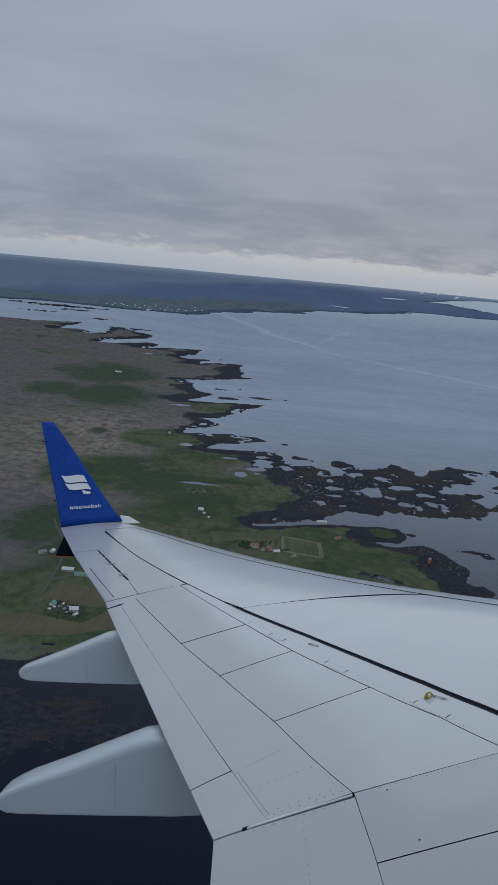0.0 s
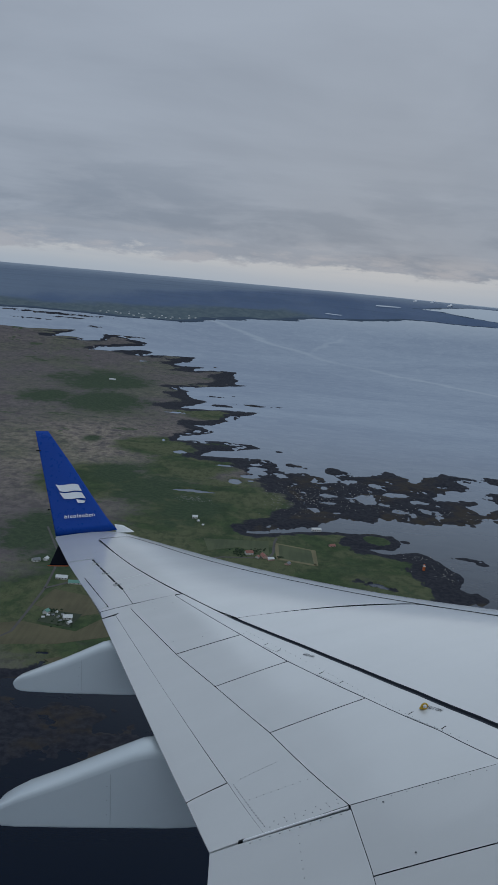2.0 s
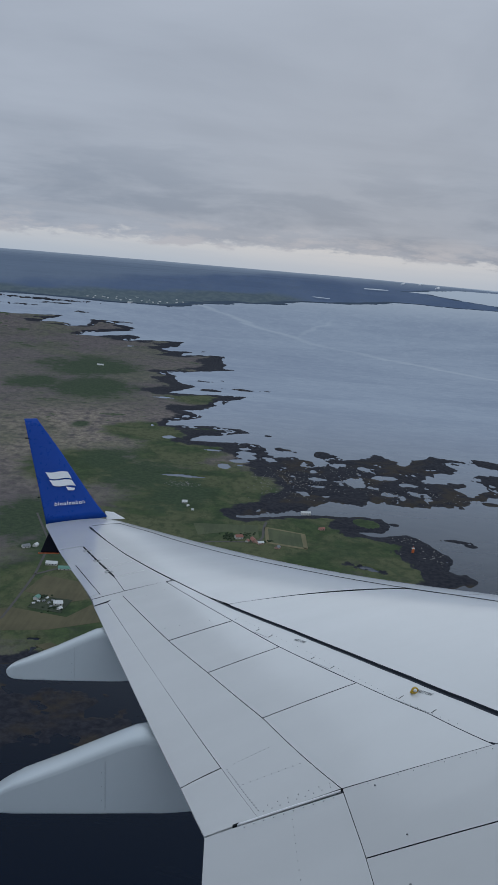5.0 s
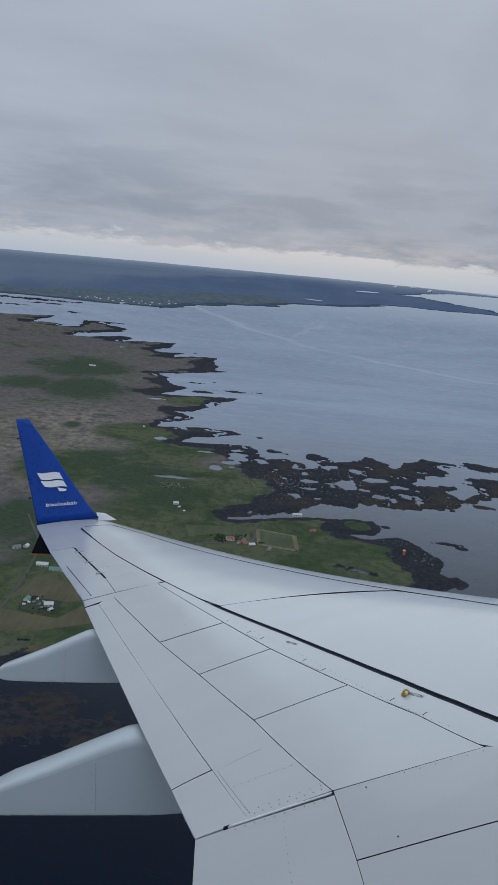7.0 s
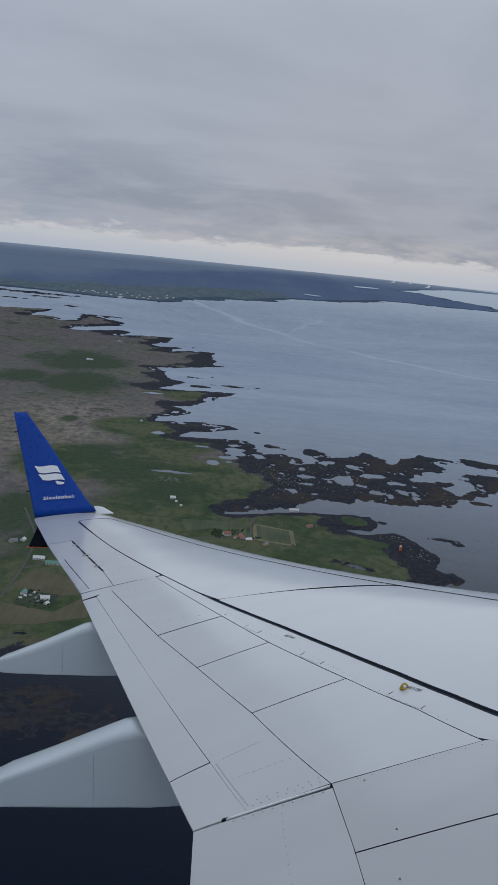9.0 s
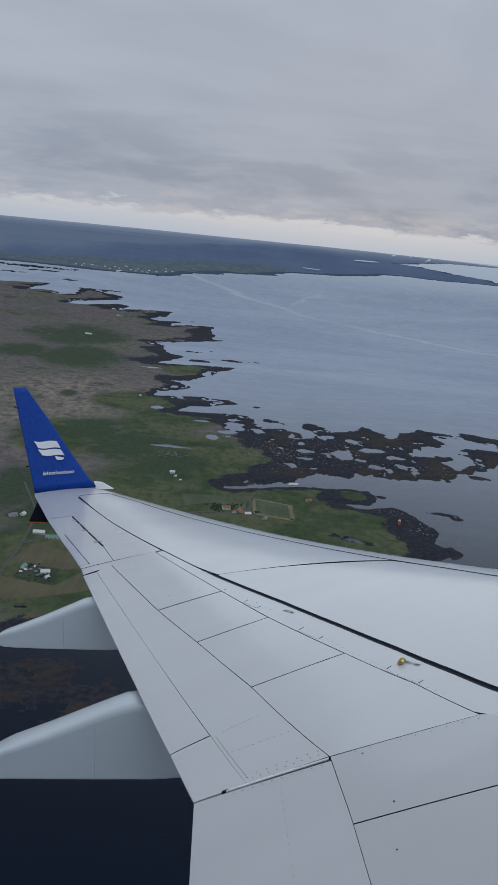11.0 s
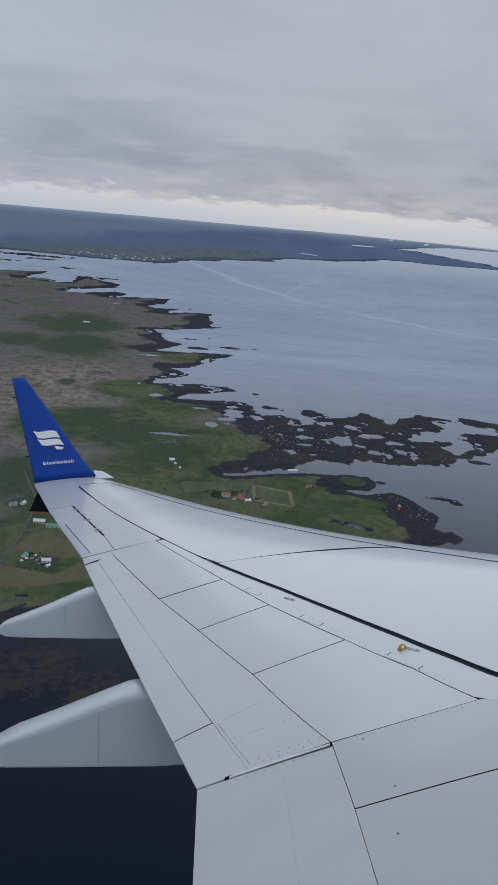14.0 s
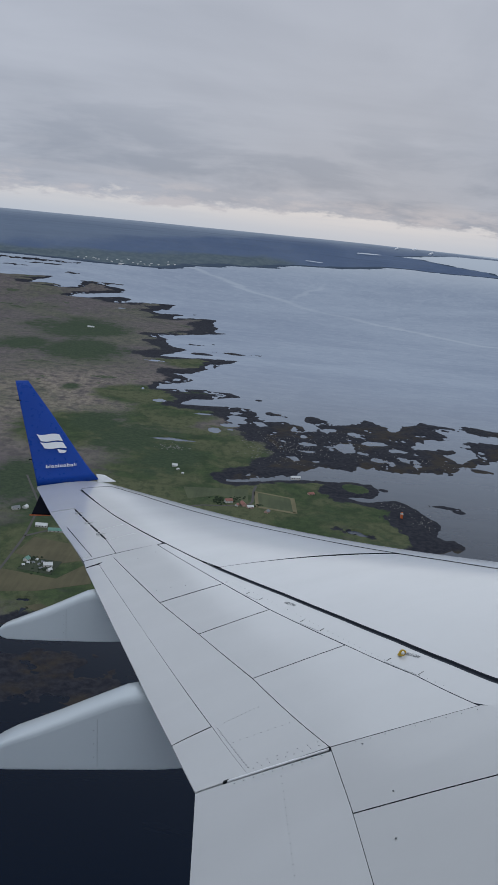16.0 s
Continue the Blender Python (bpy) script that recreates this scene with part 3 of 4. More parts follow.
# ---- the wing ----
# craft axes: x forward, y outboard, z up, from the window
craft = Matrix(((0.9946, -0.0292, -0.0992, 0), (0.0555, 0.9602, 0.2736, 0), (0.0873, -0.2776, 0.9567, 400), (0, 0, 0, 1)))
HANG, RISE, BEND = 2.0147, 0.1145, 0.065


def trail(y):
    return -0.128 if y < 4.19 else -0.128 - 0.283 * (y - 4.19)


def lead(y):
    return 0.60 + 0.58 * (11.04 - y)


def skin(x, y):
    """Height of the wing's upper surface."""
    t = y - 4.19
    soft = -0.128 - 0.1415 * (t + math.sqrt(t * t + 0.64))
    chord = lead(y) - soft
    c = min(max((x - soft) / max(chord, 0.3), 0), 1)
    k = 0.06 + 0.11 * min(max((13 - y) / 8, 0), 1.2) ** 1.5
    return -HANG + RISE * y + chord * k * (4 * c * (1 - c)) ** 0.8 * (1 + (c - 0.5))


wing = tagged(new("aircraft_wing"), "light grey swept airliner wing with blue upturned tip", "aircraft wing")
wing.matrix_world = craft


def bent(ob):
    """Bends the outer wing upwards under its load: outboard parts rise along an arc."""
    for v in ob.data.vertices:
        k = 1 - BEND * max(v.co.y - 7.0, 0) ** 2 / 67
        v.co *= k
    return ob


def along(line, t):
    """The point at share t of a line's length."""
    lengths = [math.dist(a, b) for a, b in zip(line, line[1:])]
    rest = t * sum(lengths)
    for (a, b), l in zip(zip(line, line[1:]), lengths):
        if rest <= l or b is line[-1]:
            u = min(rest / l, 1.0)
            return tuple(p + (q - p) * u for p, q in zip(a, b))
        rest -= l


def panel(name, aft, fore, lift=0.0, gap=1.0, thick=0.03, nu=24, nv=10, materials=None, parent=None, label="", bright_edge=False, bright_aft=False, ends=1.0, fore_gap=None):
    """A skin panel between an aft and a fore edge, both running outboard, with dark sealed sides."""
    bm = bmesh.new()
    grid = []
    mid = (aft[0][1] + aft[-1][1]) / 2
    unit = 0.0008 * mid * max(1.0, mid / 5.5)
    gap, front = gap * unit * 0.8, (gap if fore_gap is None else fore_gap) * unit * 0.8
    ends = ends * unit
    for i in range(nu + 1):
        row = []
        span = max(math.dist(aft[0], aft[-1]), 0.05)
        u = ends / span + (1 - 2 * ends / span) * i / nu
        a, b = along(aft, u), along(fore, u)
        w = max(math.dist(a, b), 0.03)
        for j in range(nv + 1):
            v = min(gap / w, 0.3) + (1 - min(gap / w, 0.3) - min(front / w, 0.3)) * j / nv
            x, y = a[0] + (b[0] - a[0]) * v, a[1] + (b[1] - a[1]) * v
            row.append(bm.verts.new((x, y, skin(x, y) + lift)))
        grid.append(row)
    for i in range(nu):
        for j in range(nv):
            bm.faces.new((grid[i][j], grid[i][j + 1], grid[i + 1][j + 1], grid[i + 1][j])).smooth = True
    rim = [grid[i][0] for i in range(nu + 1)] + [grid[nu][j] for j in range(1, nv + 1)] + [grid[i][nv] for i in range(nu - 1, -1, -1)] + [grid[0][j] for j in range(nv - 1, 0, -1)]
    rim = [bm.verts.new(v.co) for v in rim]
    under = [bm.verts.new(v.co - Vector((0, 0, 0.007 if (bright_aft or bright_edge) and k <= nu else thick))) for k, v in enumerate(rim)]
    if bright_aft or bright_edge:
        for i in range(nu):
            bm.faces.new((under[i], under[2 * nu + nv - i], under[2 * nu + nv - i - 1], under[i + 1]))
    for k in range(len(rim)):
        f = bm.faces.new((rim[k], rim[k - 1], under[k - 1], under[k]))
        f.material_index = 0 if bright_edge or (bright_aft and 0 < k <= nu) else 1
    return part(name, bm, materials or [WHITE, SEAL], parent or wing, label)


def tube(name, line, radius, materials, parent, label="", lift=0.0, n=12):
    """A round strip laid along a line on the skin."""
    bm = bmesh.new()
    rings = []
    side = Vector((line[0][1] - line[-1][1], line[-1][0] - line[0][0], 0)).normalized()
    for i in range(n + 1):
        x, y = along(line, i / n)
        c = Vector((x, y, skin(x, y) + lift))
        rings.append([bm.verts.new(c + (side * math.cos(a) + Vector((0, 0, math.sin(a)))) * radius) for a in [2 * math.pi * k / 10 for k in range(10)]])
    for r, q in zip(rings, rings[1:]):
        for k in range(10):
            bm.faces.new((r[k], r[(k + 1) % 10], q[(k + 1) % 10], q[k])).smooth = True
    bm.faces.new(rings[0])
    bm.faces.new(rings[-1])
    bmesh.ops.recalc_face_normals(bm, faces=bm.faces)
    return part(name, bm, materials, parent, label)


def wing_box():
    """The body under the panels: dark above where it shows through the joints, painted below."""
    bm = bmesh.new()
    rings = []
    for y in np.linspace(0.35, 15.05, 110):
        a, b = trail(y) + 0.10, lead(y)
        if y > 14.2:
            b -= (y - 14.2) * 0.55
        up = [(a + (b - a) * c, y, skin(a + (b - a) * c, y) - 0.014) for c in np.linspace(0.0, 1, 49)]
        dn = [(a + (b - a) * c, y, -HANG + RISE * y - 0.03 - 0.09 * (b - a) * (4 * c * (1 - c)) ** 0.7) for c in np.linspace(0.98, 0.0, 14)]
        rings.append([bm.verts.new(p) for p in up + dn])
    n = len(rings[0])
    for r, s in zip(rings, rings[1:]):
        for k in range(n):
            f = bm.faces.new((r[k], r[(k + 1) % n], s[(k + 1) % n], s[k]))
            f.smooth = True
            f.material_index = 1 if k < 47 else 0
    bm.faces.new(rings[0])
    bm.faces.new(rings[-1])
    bmesh.ops.recalc_face_normals(bm, faces=bm.faces)
    return part("wing_box", bm, [WHITE, STRIPE], wing, "painted underside with dark seals in the joints")


def fuselage():
    """The rounded body side that the wing grows from, unseen behind the viewer."""
    bm = bmesh.new()
    rings = []
    # added to shade the inner wing
    for k in range(61):
        x = -16 + 30 * k / 60
        rings.append([bm.verts.new((x, -2.2 + 1.88 * math.cos(a), -0.3 + 2.0 * math.sin(a))) for a in [2 * math.pi * i / 48 for i in range(48)]])
    for r, q in zip(rings, rings[1:]):
        for i in range(48):
            bm.faces.new((r[i], r[(i + 1) % 48], q[(i + 1) % 48], q[i])).smooth = True
    bm.faces.new(rings[0])
    bm.faces.new(rings[-1])
    bmesh.ops.recalc_face_normals(bm, faces=bm.faces)
    # navy carried up past the windows so less light bounces onto the wing
    for f in bm.faces:
        f.material_index = 1 if f.calc_center_median().z < 0.6 else 0
    return part("fuselage", bm, [WHITE, NAVY], wing, "unseen aircraft body, white on top, navy to above the windows")


fuselage()
wing_box()
HINGE = [(1.089, 3.662), (0.949, 4.242), (0.709, 4.973), (0.334, 6.048), (0.015, 7.035), (-0.670, 9.127)]
for aft, fore, front in (([(0.484, 3.887), (0.179, 5.000)], [(1.089, 3.662), (0.949, 4.242), (0.709, 4.973)], 1.0),
                         ([(0.179, 5.000), (-0.157, 6.029)], [(0.709, 4.973), (0.334, 6.048)], 1.2),
                         ([(-0.157, 6.029), (-0.496, 7.021)], [(0.334, 6.048), (0.015, 7.035)], 1.0),
                         ([(-0.496, 7.021), (-1.137, 9.059)], [(0.015, 7.035), (-0.670, 9.127)], 0.6)):
    panel("spoiler", aft, fore, gap=0.55, fore_gap=front, ends=1.2)
panel("flap", [(0.121, 3.978), (-0.051, 4.625), (-0.523, 6.287), (-1.238, 8.829)], [(0.484, 3.886), (0.179, 5.000), (-0.157, 6.029), (-0.496, 7.021), (-1.137, 9.059)], gap=0.42, fore_gap=0.55)
panel("flap_tab", [(-0.120, 4.053), (-0.259, 4.622)], [(0.119, 3.980), (-0.053, 4.622)], lift=0.0015, gap=0.1, fore_gap=-0.8, bright_edge=True)
panel("aft_flap", [(-0.259, 4.622), (-1.370, 8.812)], [(-0.051, 4.625), (-1.238, 8.829)], gap=0.1, fore_gap=0.34, ends=1.2, bright_aft=True)
panel("flap_end", [(-1.373, 8.834), (-1.433, 9.106)], [(-0.666, 9.071), (-0.672, 9.156)], nu=4, gap=0.1, ends=0.2, fore_gap=0.1, bright_aft=True)
aileron = panel("aileron", [(-1.438, 9.120), (-2.432, 12.393)], [(-1.107, 9.140), (-1.305, 9.891), (-2.068, 12.309), (-2.086, 12.403)], gap=0.1, fore_gap=0.1, ends=0.2, bright_aft=True)
panel("trim_tab", [(-1.454, 9.201), (-1.984, 10.893)], [(-1.384, 9.274), (-1.930, 10.964)], lift=0.004, gap=0.1, thick=0.008, parent=aileron, bright_edge=True)
panel("tip_panel", [(-2.432, 12.393), (-3.158, 14.951), (-3.20, 15.2)], [(-2.077, 12.403), (-2.295, 14.136), (-2.145, 15.241)], gap=0.12, fore_gap=-0.5, lift=0.0015, bright_edge=True)
panel("rear_panel", [(-1.104, 9.142), (-1.302, 9.891), (-2.065, 12.309), (-2.082, 12.403)], [(-0.612, 9.150), (-0.690, 9.381), (-0.910, 9.994), (-1.393, 11.367), (-1.696, 12.301), (-2.306, 14.150)], gap=0.08, fore_gap=0.26, ends=0.25)
panel("middle_panel", [(1.558, 2.290), (1.548, 2.908), (1.294, 3.384)] + HINGE, [(1.741, 2.288), (1.437, 3.171), (1.213, 3.790), (1.117, 4.191), (0.956, 4.750), (0.738, 5.416), (0.446, 6.252), (-0.030, 7.519), (-0.216, 8.055), (-0.588, 9.108)], gap=0.5, nu=70, materials=[WHITE, STRIPE])
panel("front_panel", [(1.781, 2.288), (1.476, 3.171), (1.230, 3.841), (1.131, 4.244), (0.968, 4.807), (0.747, 5.477), (0.452, 6.324), (-0.014, 7.569)],
      [(3.178, 2.284), (1.862, 5.794), (1.694, 6.331), (1.413, 6.995), (0.977, 7.153), (0.526, 7.367), (0.147, 7.533), (-0.005, 7.589)], gap=0.45, fore_gap=0.4, nu=70, nv=24, materials=[WHITE, STRIPE])
panel("front_panel", [(-0.014, 7.589), (-0.212, 8.068), (-0.583, 9.120), (-0.900, 9.998), (-1.382, 11.371), (-1.688, 12.305), (-2.297, 14.248)],
      [(1.421, 7.036), (1.080, 7.904), (0.644, 9.021), (0.068, 10.348), (-1.199, 13.247), (-1.817, 14.429)], gap=0.22, fore_gap=0.6, ends=0.8, nu=60, nv=24)
SLAT_LINE = [(3.177, 2.382), (1.862, 5.793), (1.694, 6.331), (1.421, 7.036), (1.080, 7.904), (0.644, 9.021), (0.068, 10.348), (-1.199, 13.247), (-1.817, 14.429)]
LEAD_LINE = [(lead(y), y) for y in (2.4, 4.0, 6.0, 8.0, 10.0, 12.0, 13.5, 14.431)]
for k in range(3):
    cut = [k / 3, (k + 1) / 3]
    panel("slat", [along(SLAT_LINE, cut[0] + (cut[1] - cut[0]) * i / 12) for i in range(13)],
          [along(LEAD_LINE, cut[0] + (cut[1] - cut[0]) * i / 12) for i in range(13)], gap=1.0, fore_gap=0.4, ends=0.4, nu=30, nv=20)
tube("slat_joint", [(x - 0.004, y) for x, y in SLAT_LINE], 0.0034, SEAL, wing, "thin dark joint behind the slats", lift=0.001, n=48)
NOSE_LINE = [(x + 0.3 * (lead(y) - x), y) for x, y in SLAT_LINE if y > 8]
tube("slat_nose_joint", NOSE_LINE, 0.0030, RIVET, wing, "thin joint along the slat nose", lift=0.0005, n=40)
panel("tip_nose", [(-1.817, 14.429), (-2.145, 15.241)], [(lead(14.431), 14.431), (-1.848, 15.219)], gap=0.3, bright_edge=True)
panel("inboard_flap", [(-0.124, 0.35), (-0.120, 4.046)], [(0.4955, 0.35), (0.4950, 3.285), (0.485, 3.846)], gap=0.3, fore_gap=0.8, nu=40, bright_aft=True, materials=[INFLAP, SEAL])
panel("root_panel", [(0.496, 3.289), (0.486, 3.884)], [(1.548, 2.903), (1.295, 3.380), (1.095, 3.662)], gap=0.15, fore_gap=0.2, ends=0.5, materials=[INBOARD, SEAL])
panel("root_panel", [(0.4965, 0.35), (0.4955, 3.283)], [(1.55, 0.35), (1.541, 2.900)], gap=0.55, ends=0.7, nu=30, materials=[INBOARD, SEAL])
panel("root_panel", [(1.56, 0.35), (1.552, 2.268)], [(4.4, 0.35), (3.179, 2.265)], gap=1.0, nu=30, nv=20, materials=[INBOARD, SEAL])
panel("slat", [(4.4, 0.35), (3.2, 2.39)], [(lead(0.35), 0.35), (lead(2.39), 2.39)], nu=12, nv=20)
panel("tip_cap", [(-2.298, 14.240), (-2.146, 15.23)], [(-1.822, 14.432), (-2.135, 15.236)], gap=0.12, ends=0.5, bright_edge=True)


tube("seal_tube", [(0.029, 4.005), (0.476, 3.868)], 0.007, LOGO, wing, "pale rubber seal between the flaps", lift=0.001)
for k in range(4):
    ya, yb = 1 / (0.08124 + 0.00497 * k), 1 / (0.08124 + 0.00497 * k + 0.0041)
    tube("hinge_slot", [(-2.062 + 0.3155 * (12.309 - y), y) for y in (ya, yb)], 0.012, SEAL, wing, "dark slot of the aileron hinge", lift=-0.002)
for line in ([(-1.504, 10.524), (-1.204, 10.671)], [(-1.292, 9.884), (-0.980, 9.996)], [(-1.665, 11.140), (-1.569, 11.170)]):
    tube("hinge_cover", line, 0.008, WHITE, wing, "pale low cover over a hinge", lift=-0.004)
tube("tab_joint", [(-1.951, 11.069), (-1.373, 9.243)], 0.0045, SEAL, wing, "thin dark joint of the tab", lift=0.001)
tube("seal_strip", [(-2.296, 14.236), (-1.819, 14.430)], 0.006, SEAL, wing, "thin dark seal at the wing end", lift=-0.002)
tube("seal_end", [(0.0085, 4.015), (0.033, 4.008)], 0.0085, SEAL, wing, "black end of the flap seal", lift=0.001)


def rivets(rows, size=0.0028):
    """Rows of flat heads on the skin: start, end and count."""
    bm = bmesh.new()
    for a, b, n in rows:
        for i in range(n):
            t = i / max(n - 1, 1)
            x, y = a[0] + (b[0] - a[0]) * t, a[1] + (b[1] - a[1]) * t
            bmesh.ops.create_cone(bm, cap_ends=True, segments=8, radius1=size, radius2=size * 0.8, depth=0.003, matrix=pose(x, y, skin(x, y) + 0.0015 + (0.006 if n > 40 else 0)))
    return tagged(part("rivet_row", bm, RIVET, wing, "small dark rivet heads"), kind="stuff")


rivets([((-0.019, 4.576), (0.124, 4.044), 17)], 0.0038)
rivets([((0.017, 4.604), (0.195, 4.618), 9)])
rivets([((0.059, 4.353), (0.334, 4.301), 9)])
rivets([((0.147, 4.016), (0.441, 3.945), 9), ((0.166, 4.052), (0.440, 3.985), 7)])
rivets([((0.059, 3.961), (0.442, 3.841), 10)])
rivets([((0.262, 3.828), (0.258, 3.022), 13)], 0.0018)
rivets([((0.614, 3.237), (1.041, 3.083), 10)], 0.002)
rivets([((0.589, 3.827), (1.073, 3.632), 9)], 0.002)
rivets([((1.026, 4.006), (0.498, 5.774), 26), ((0.448, 5.926), (0.060, 7.084), 14)], 0.0022)
rivets([((-0.549, 7.386), (-0.050, 7.185), 5), ((-0.999, 8.590), (-0.499, 8.891), 4)], 0.004)
for x, y in ((0.603, 3.017), (0.651, 3.303), (0.611, 3.780)):
    bm = bmesh.new()
    bmesh.ops.create_cone(bm, cap_ends=True, segments=12, radius1=0.0045, radius2=0.0035, depth=0.004, matrix=pose(x, y, skin(x, y) + 0.003))
    part("drain_plug", bm, RIVET, wing, "small round drain plug")
for x, y in ((0.030, 7.044), (0.199, 6.582), (0.284, 6.340), (0.522, 5.612), (0.616, 5.337), (0.880, 4.557), (0.975, 4.242)):
    bm = bmesh.new()
    bmesh.ops.create_uvsphere(bm, u_segments=10, v_segments=6, radius=1, matrix=pose(x + 0.02, y + 0.012, skin(x, y) + 0.002, 0, 0, 25) @ Matrix.Diagonal((0.020, 0.006, 0.005, 1)))
    part("hinge_pin", bm, SEAL, wing, "dark hinge pin slot")
for (xa, ya), (xb, yb) in (((0.880, 4.557), (0.975, 4.242)), ((0.522, 5.612), (0.616, 5.337)), ((0.199, 6.582), (0.284, 6.340))):
    back = 0.014
    tube("hinge_joint", [(xa - back - 0.013, ya - 0.008), (xb - back - 0.008, yb + 0.002)], 0.0014, RIVET, wing, "thin joint of a hinge cover")
    for x, y in ((xa, ya), (xb, yb)):
        tube("hinge_joint", [(x - back, y - 0.005), (x + 0.002, y + 0.004)], 0.0024, SEAL, wing, "thin joint of a hinge cover")
for x, y in ((-1.945, 11.975), (-1.679, 11.134), (-1.414, 10.293)):
    bm = bmesh.new()
    box(bm, x + 0.0, y, skin(x, y) - 0.002, 0.12, 0.05, 0.02, 17)
    part("hinge_arm", bm, WHITE, wing, "pale aileron hinge cover")


def lettering(words, x, y, size, turn):
    """Stencilled words lying on the skin."""
    curve = bpy.data.curves.new("lettering", "FONT")
    curve.body, curve.size, curve.extrude, curve.align_x, curve.align_y = words, size, 0.001, "CENTER", "CENTER"
    curve.offset = -0.0008
    ghost = bpy.data.objects.new("lettering", curve)
    me = bpy.data.meshes.new_from_object(ghost)
    bpy.data.objects.remove(ghost)
    me.materials.append(LETTER)
    ob = new("lettering", me)
    ob.parent = wing
    e = 0.05
    nrm = Vector((skin(x - e, y) - skin(x + e, y), skin(x, y - e) - skin(x, y + e), 2 * e)).normalized()
    right = Vector((math.cos(radians(turn)), math.sin(radians(turn)), 0))
    right = (right - nrm * right.dot(nrm)).normalized()
    up = nrm.cross(right)
    m = Matrix((right, up, nrm)).transposed().to_4x4()
    m.translation = Vector((x, y, skin(x, y) + 0.003)) * (1 - BEND * max(y - 7.0, 0) ** 2 / 67)
    ob.matrix_local = m
    ob["label"] = "small dark stencilled words"
    return ob


lettering("NO STEP", 0.988, 4.500, 0.034, 113)
lettering("NO STEP", 0.476, 6.027, 0.036, 113)
lettering("NO STEP", -0.095, 7.757, 0.036, 113)

# yellow tie-down ring
bm = bmesh.new()
at = Vector((0.948, 4.549, skin(0.948, 4.549)))
N = 14
rings = []
for i in range(N + 1):
    a = math.pi * i / N
    c = at + Vector((0.017 * math.cos(a), 0.006 * math.cos(a), 0.022 * math.sin(a)))
    ax = Vector((math.cos(a), 0.35 * math.cos(a), math.sin(a))).normalized()
    side = Vector((-0.33, 0.94, 0))
    rings.append([bm.verts.new(c + ax * 0.008 * math.cos(b) + side * 0.007 * math.sin(b)) for b in [2 * math.pi * k / 8 for k in range(8)]])
for r, q in zip(rings, rings[1:]):
    for k in range(8):
        bm.faces.new((r[k], r[(k + 1) % 8], q[(k + 1) % 8], q[k])).smooth = True
bmesh.ops.recalc_face_normals(bm, faces=bm.faces)
ring = part("escape_ring", bm, YELLOW, wing, "yellow strap ring with a pale plug")
bm = bmesh.new()
bmesh.ops.create_uvsphere(bm, u_segments=14, v_segments=8, radius=0.010, matrix=Matrix.Translation(at + Vector((0.0, -0.006, 0.012))))
part("plug", bm, LOGO, ring, "pale round plug")
bm = bmesh.new()
bmesh.ops.create_cone(bm, cap_ends=True, segments=20, radius1=0.022, radius2=0.020, depth=0.006, matrix=Matrix.Translation(at + Vector((-0.004, 0.004, 0.002))))
part("base_plate", bm, YELLOW, ring)


# the upturned tip
def blade(name, tail, nose, thick, materials, parent, label=""):
    """A lens-shaped blade between a tail and a nose edge, given from root to tip."""
    bm = bmesh.new()
    n, rings = 14, []
    for i in range(n + 1):
        a, b = Vector(along(tail, i / n)), Vector(along(nose, i / n))
        chord = (b - a).length
        loop = []
        for k in range(20):
            ang = 2 * math.pi * k / 20
            c = 0.5 + 0.5 * math.cos(ang)
            h = thick * min(chord, 1.0) * 0.5 * math.sin(ang) * (0.5 + c * 0.7)
            loop.append(bm.verts.new(a.lerp(b, c) + Vector((0, h, h * 0.25))))
        rings.append(loop)
    for r, s in zip(rings, rings[1:]):
        for k in range(20):
            bm.faces.new((r[k], r[(k + 1) % 20], s[(k + 1) % 20], s[k])).smooth = True
    bm.faces.new(rings[0])
    bm.faces.new(rings[-1])
    bmesh.ops.recalc_face_normals(bm, faces=bm.faces)
    return part(name, bm, materials, parent, label)


winglet = blade("winglet", [(-3.201, 15.2, -0.274), (-3.272, 15.293, -0.03), (-3.386, 15.438, 0.358), (-3.572, 15.665, 0.981), (-3.764, 15.9, 1.644)],
                [(-2.146, 15.248, -0.148), (-2.325, 15.319, 0.04), (-2.618, 15.464, 0.43), (-3.042, 15.677, 1.013), (-3.53, 15.9, 1.645)], 0.08, BLUE, wing, "deep blue upturned wing tip")
blade("lower_winglet", [(-3.141, 15.25, -0.36), (-3.282, 15.114, -0.753)], [(-2.5, 15.25, -0.36), (-2.90, 15.110, -0.763)], 0.06, NAVY, wing, "dark navy downturned tip fin")
blade("root_glove", [(-2.200, 15.285, -0.055), (-2.165, 15.240, -0.197)], [(-2.03, 15.25, -0.079), (-1.837, 15.2, -0.186)], 0.16, LOGO, wing, "white fairing at the tip's nose")


def plate(name, outline, push, thick, materials, parent, label=""):
    """A thin marking laid on a surface, from its outline in craft axes."""
    bm = bmesh.new()
    top = [bm.verts.new(Vector(p) + Vector(push)) for p in outline]
    low = [bm.verts.new(v.co - Vector(push).normalized() * thick) for v in top]
    bm.faces.new(top)
    bm.faces.new(low[::-1])
    for k in range(len(top)):
        bm.faces.new((top[k - 1], top[k], low[k], low[k - 1]))
    bmesh.ops.recalc_face_normals(bm, faces=bm.faces)
    return part(name, bm, materials, parent, label)


OUT = (0, -0.055, 0.012)


def on_tip(u, v):
    """A place on the inner face of the upturned tip: u metres forward, v metres up."""
    return (u, 15.302 + 0.3741 * v, v)


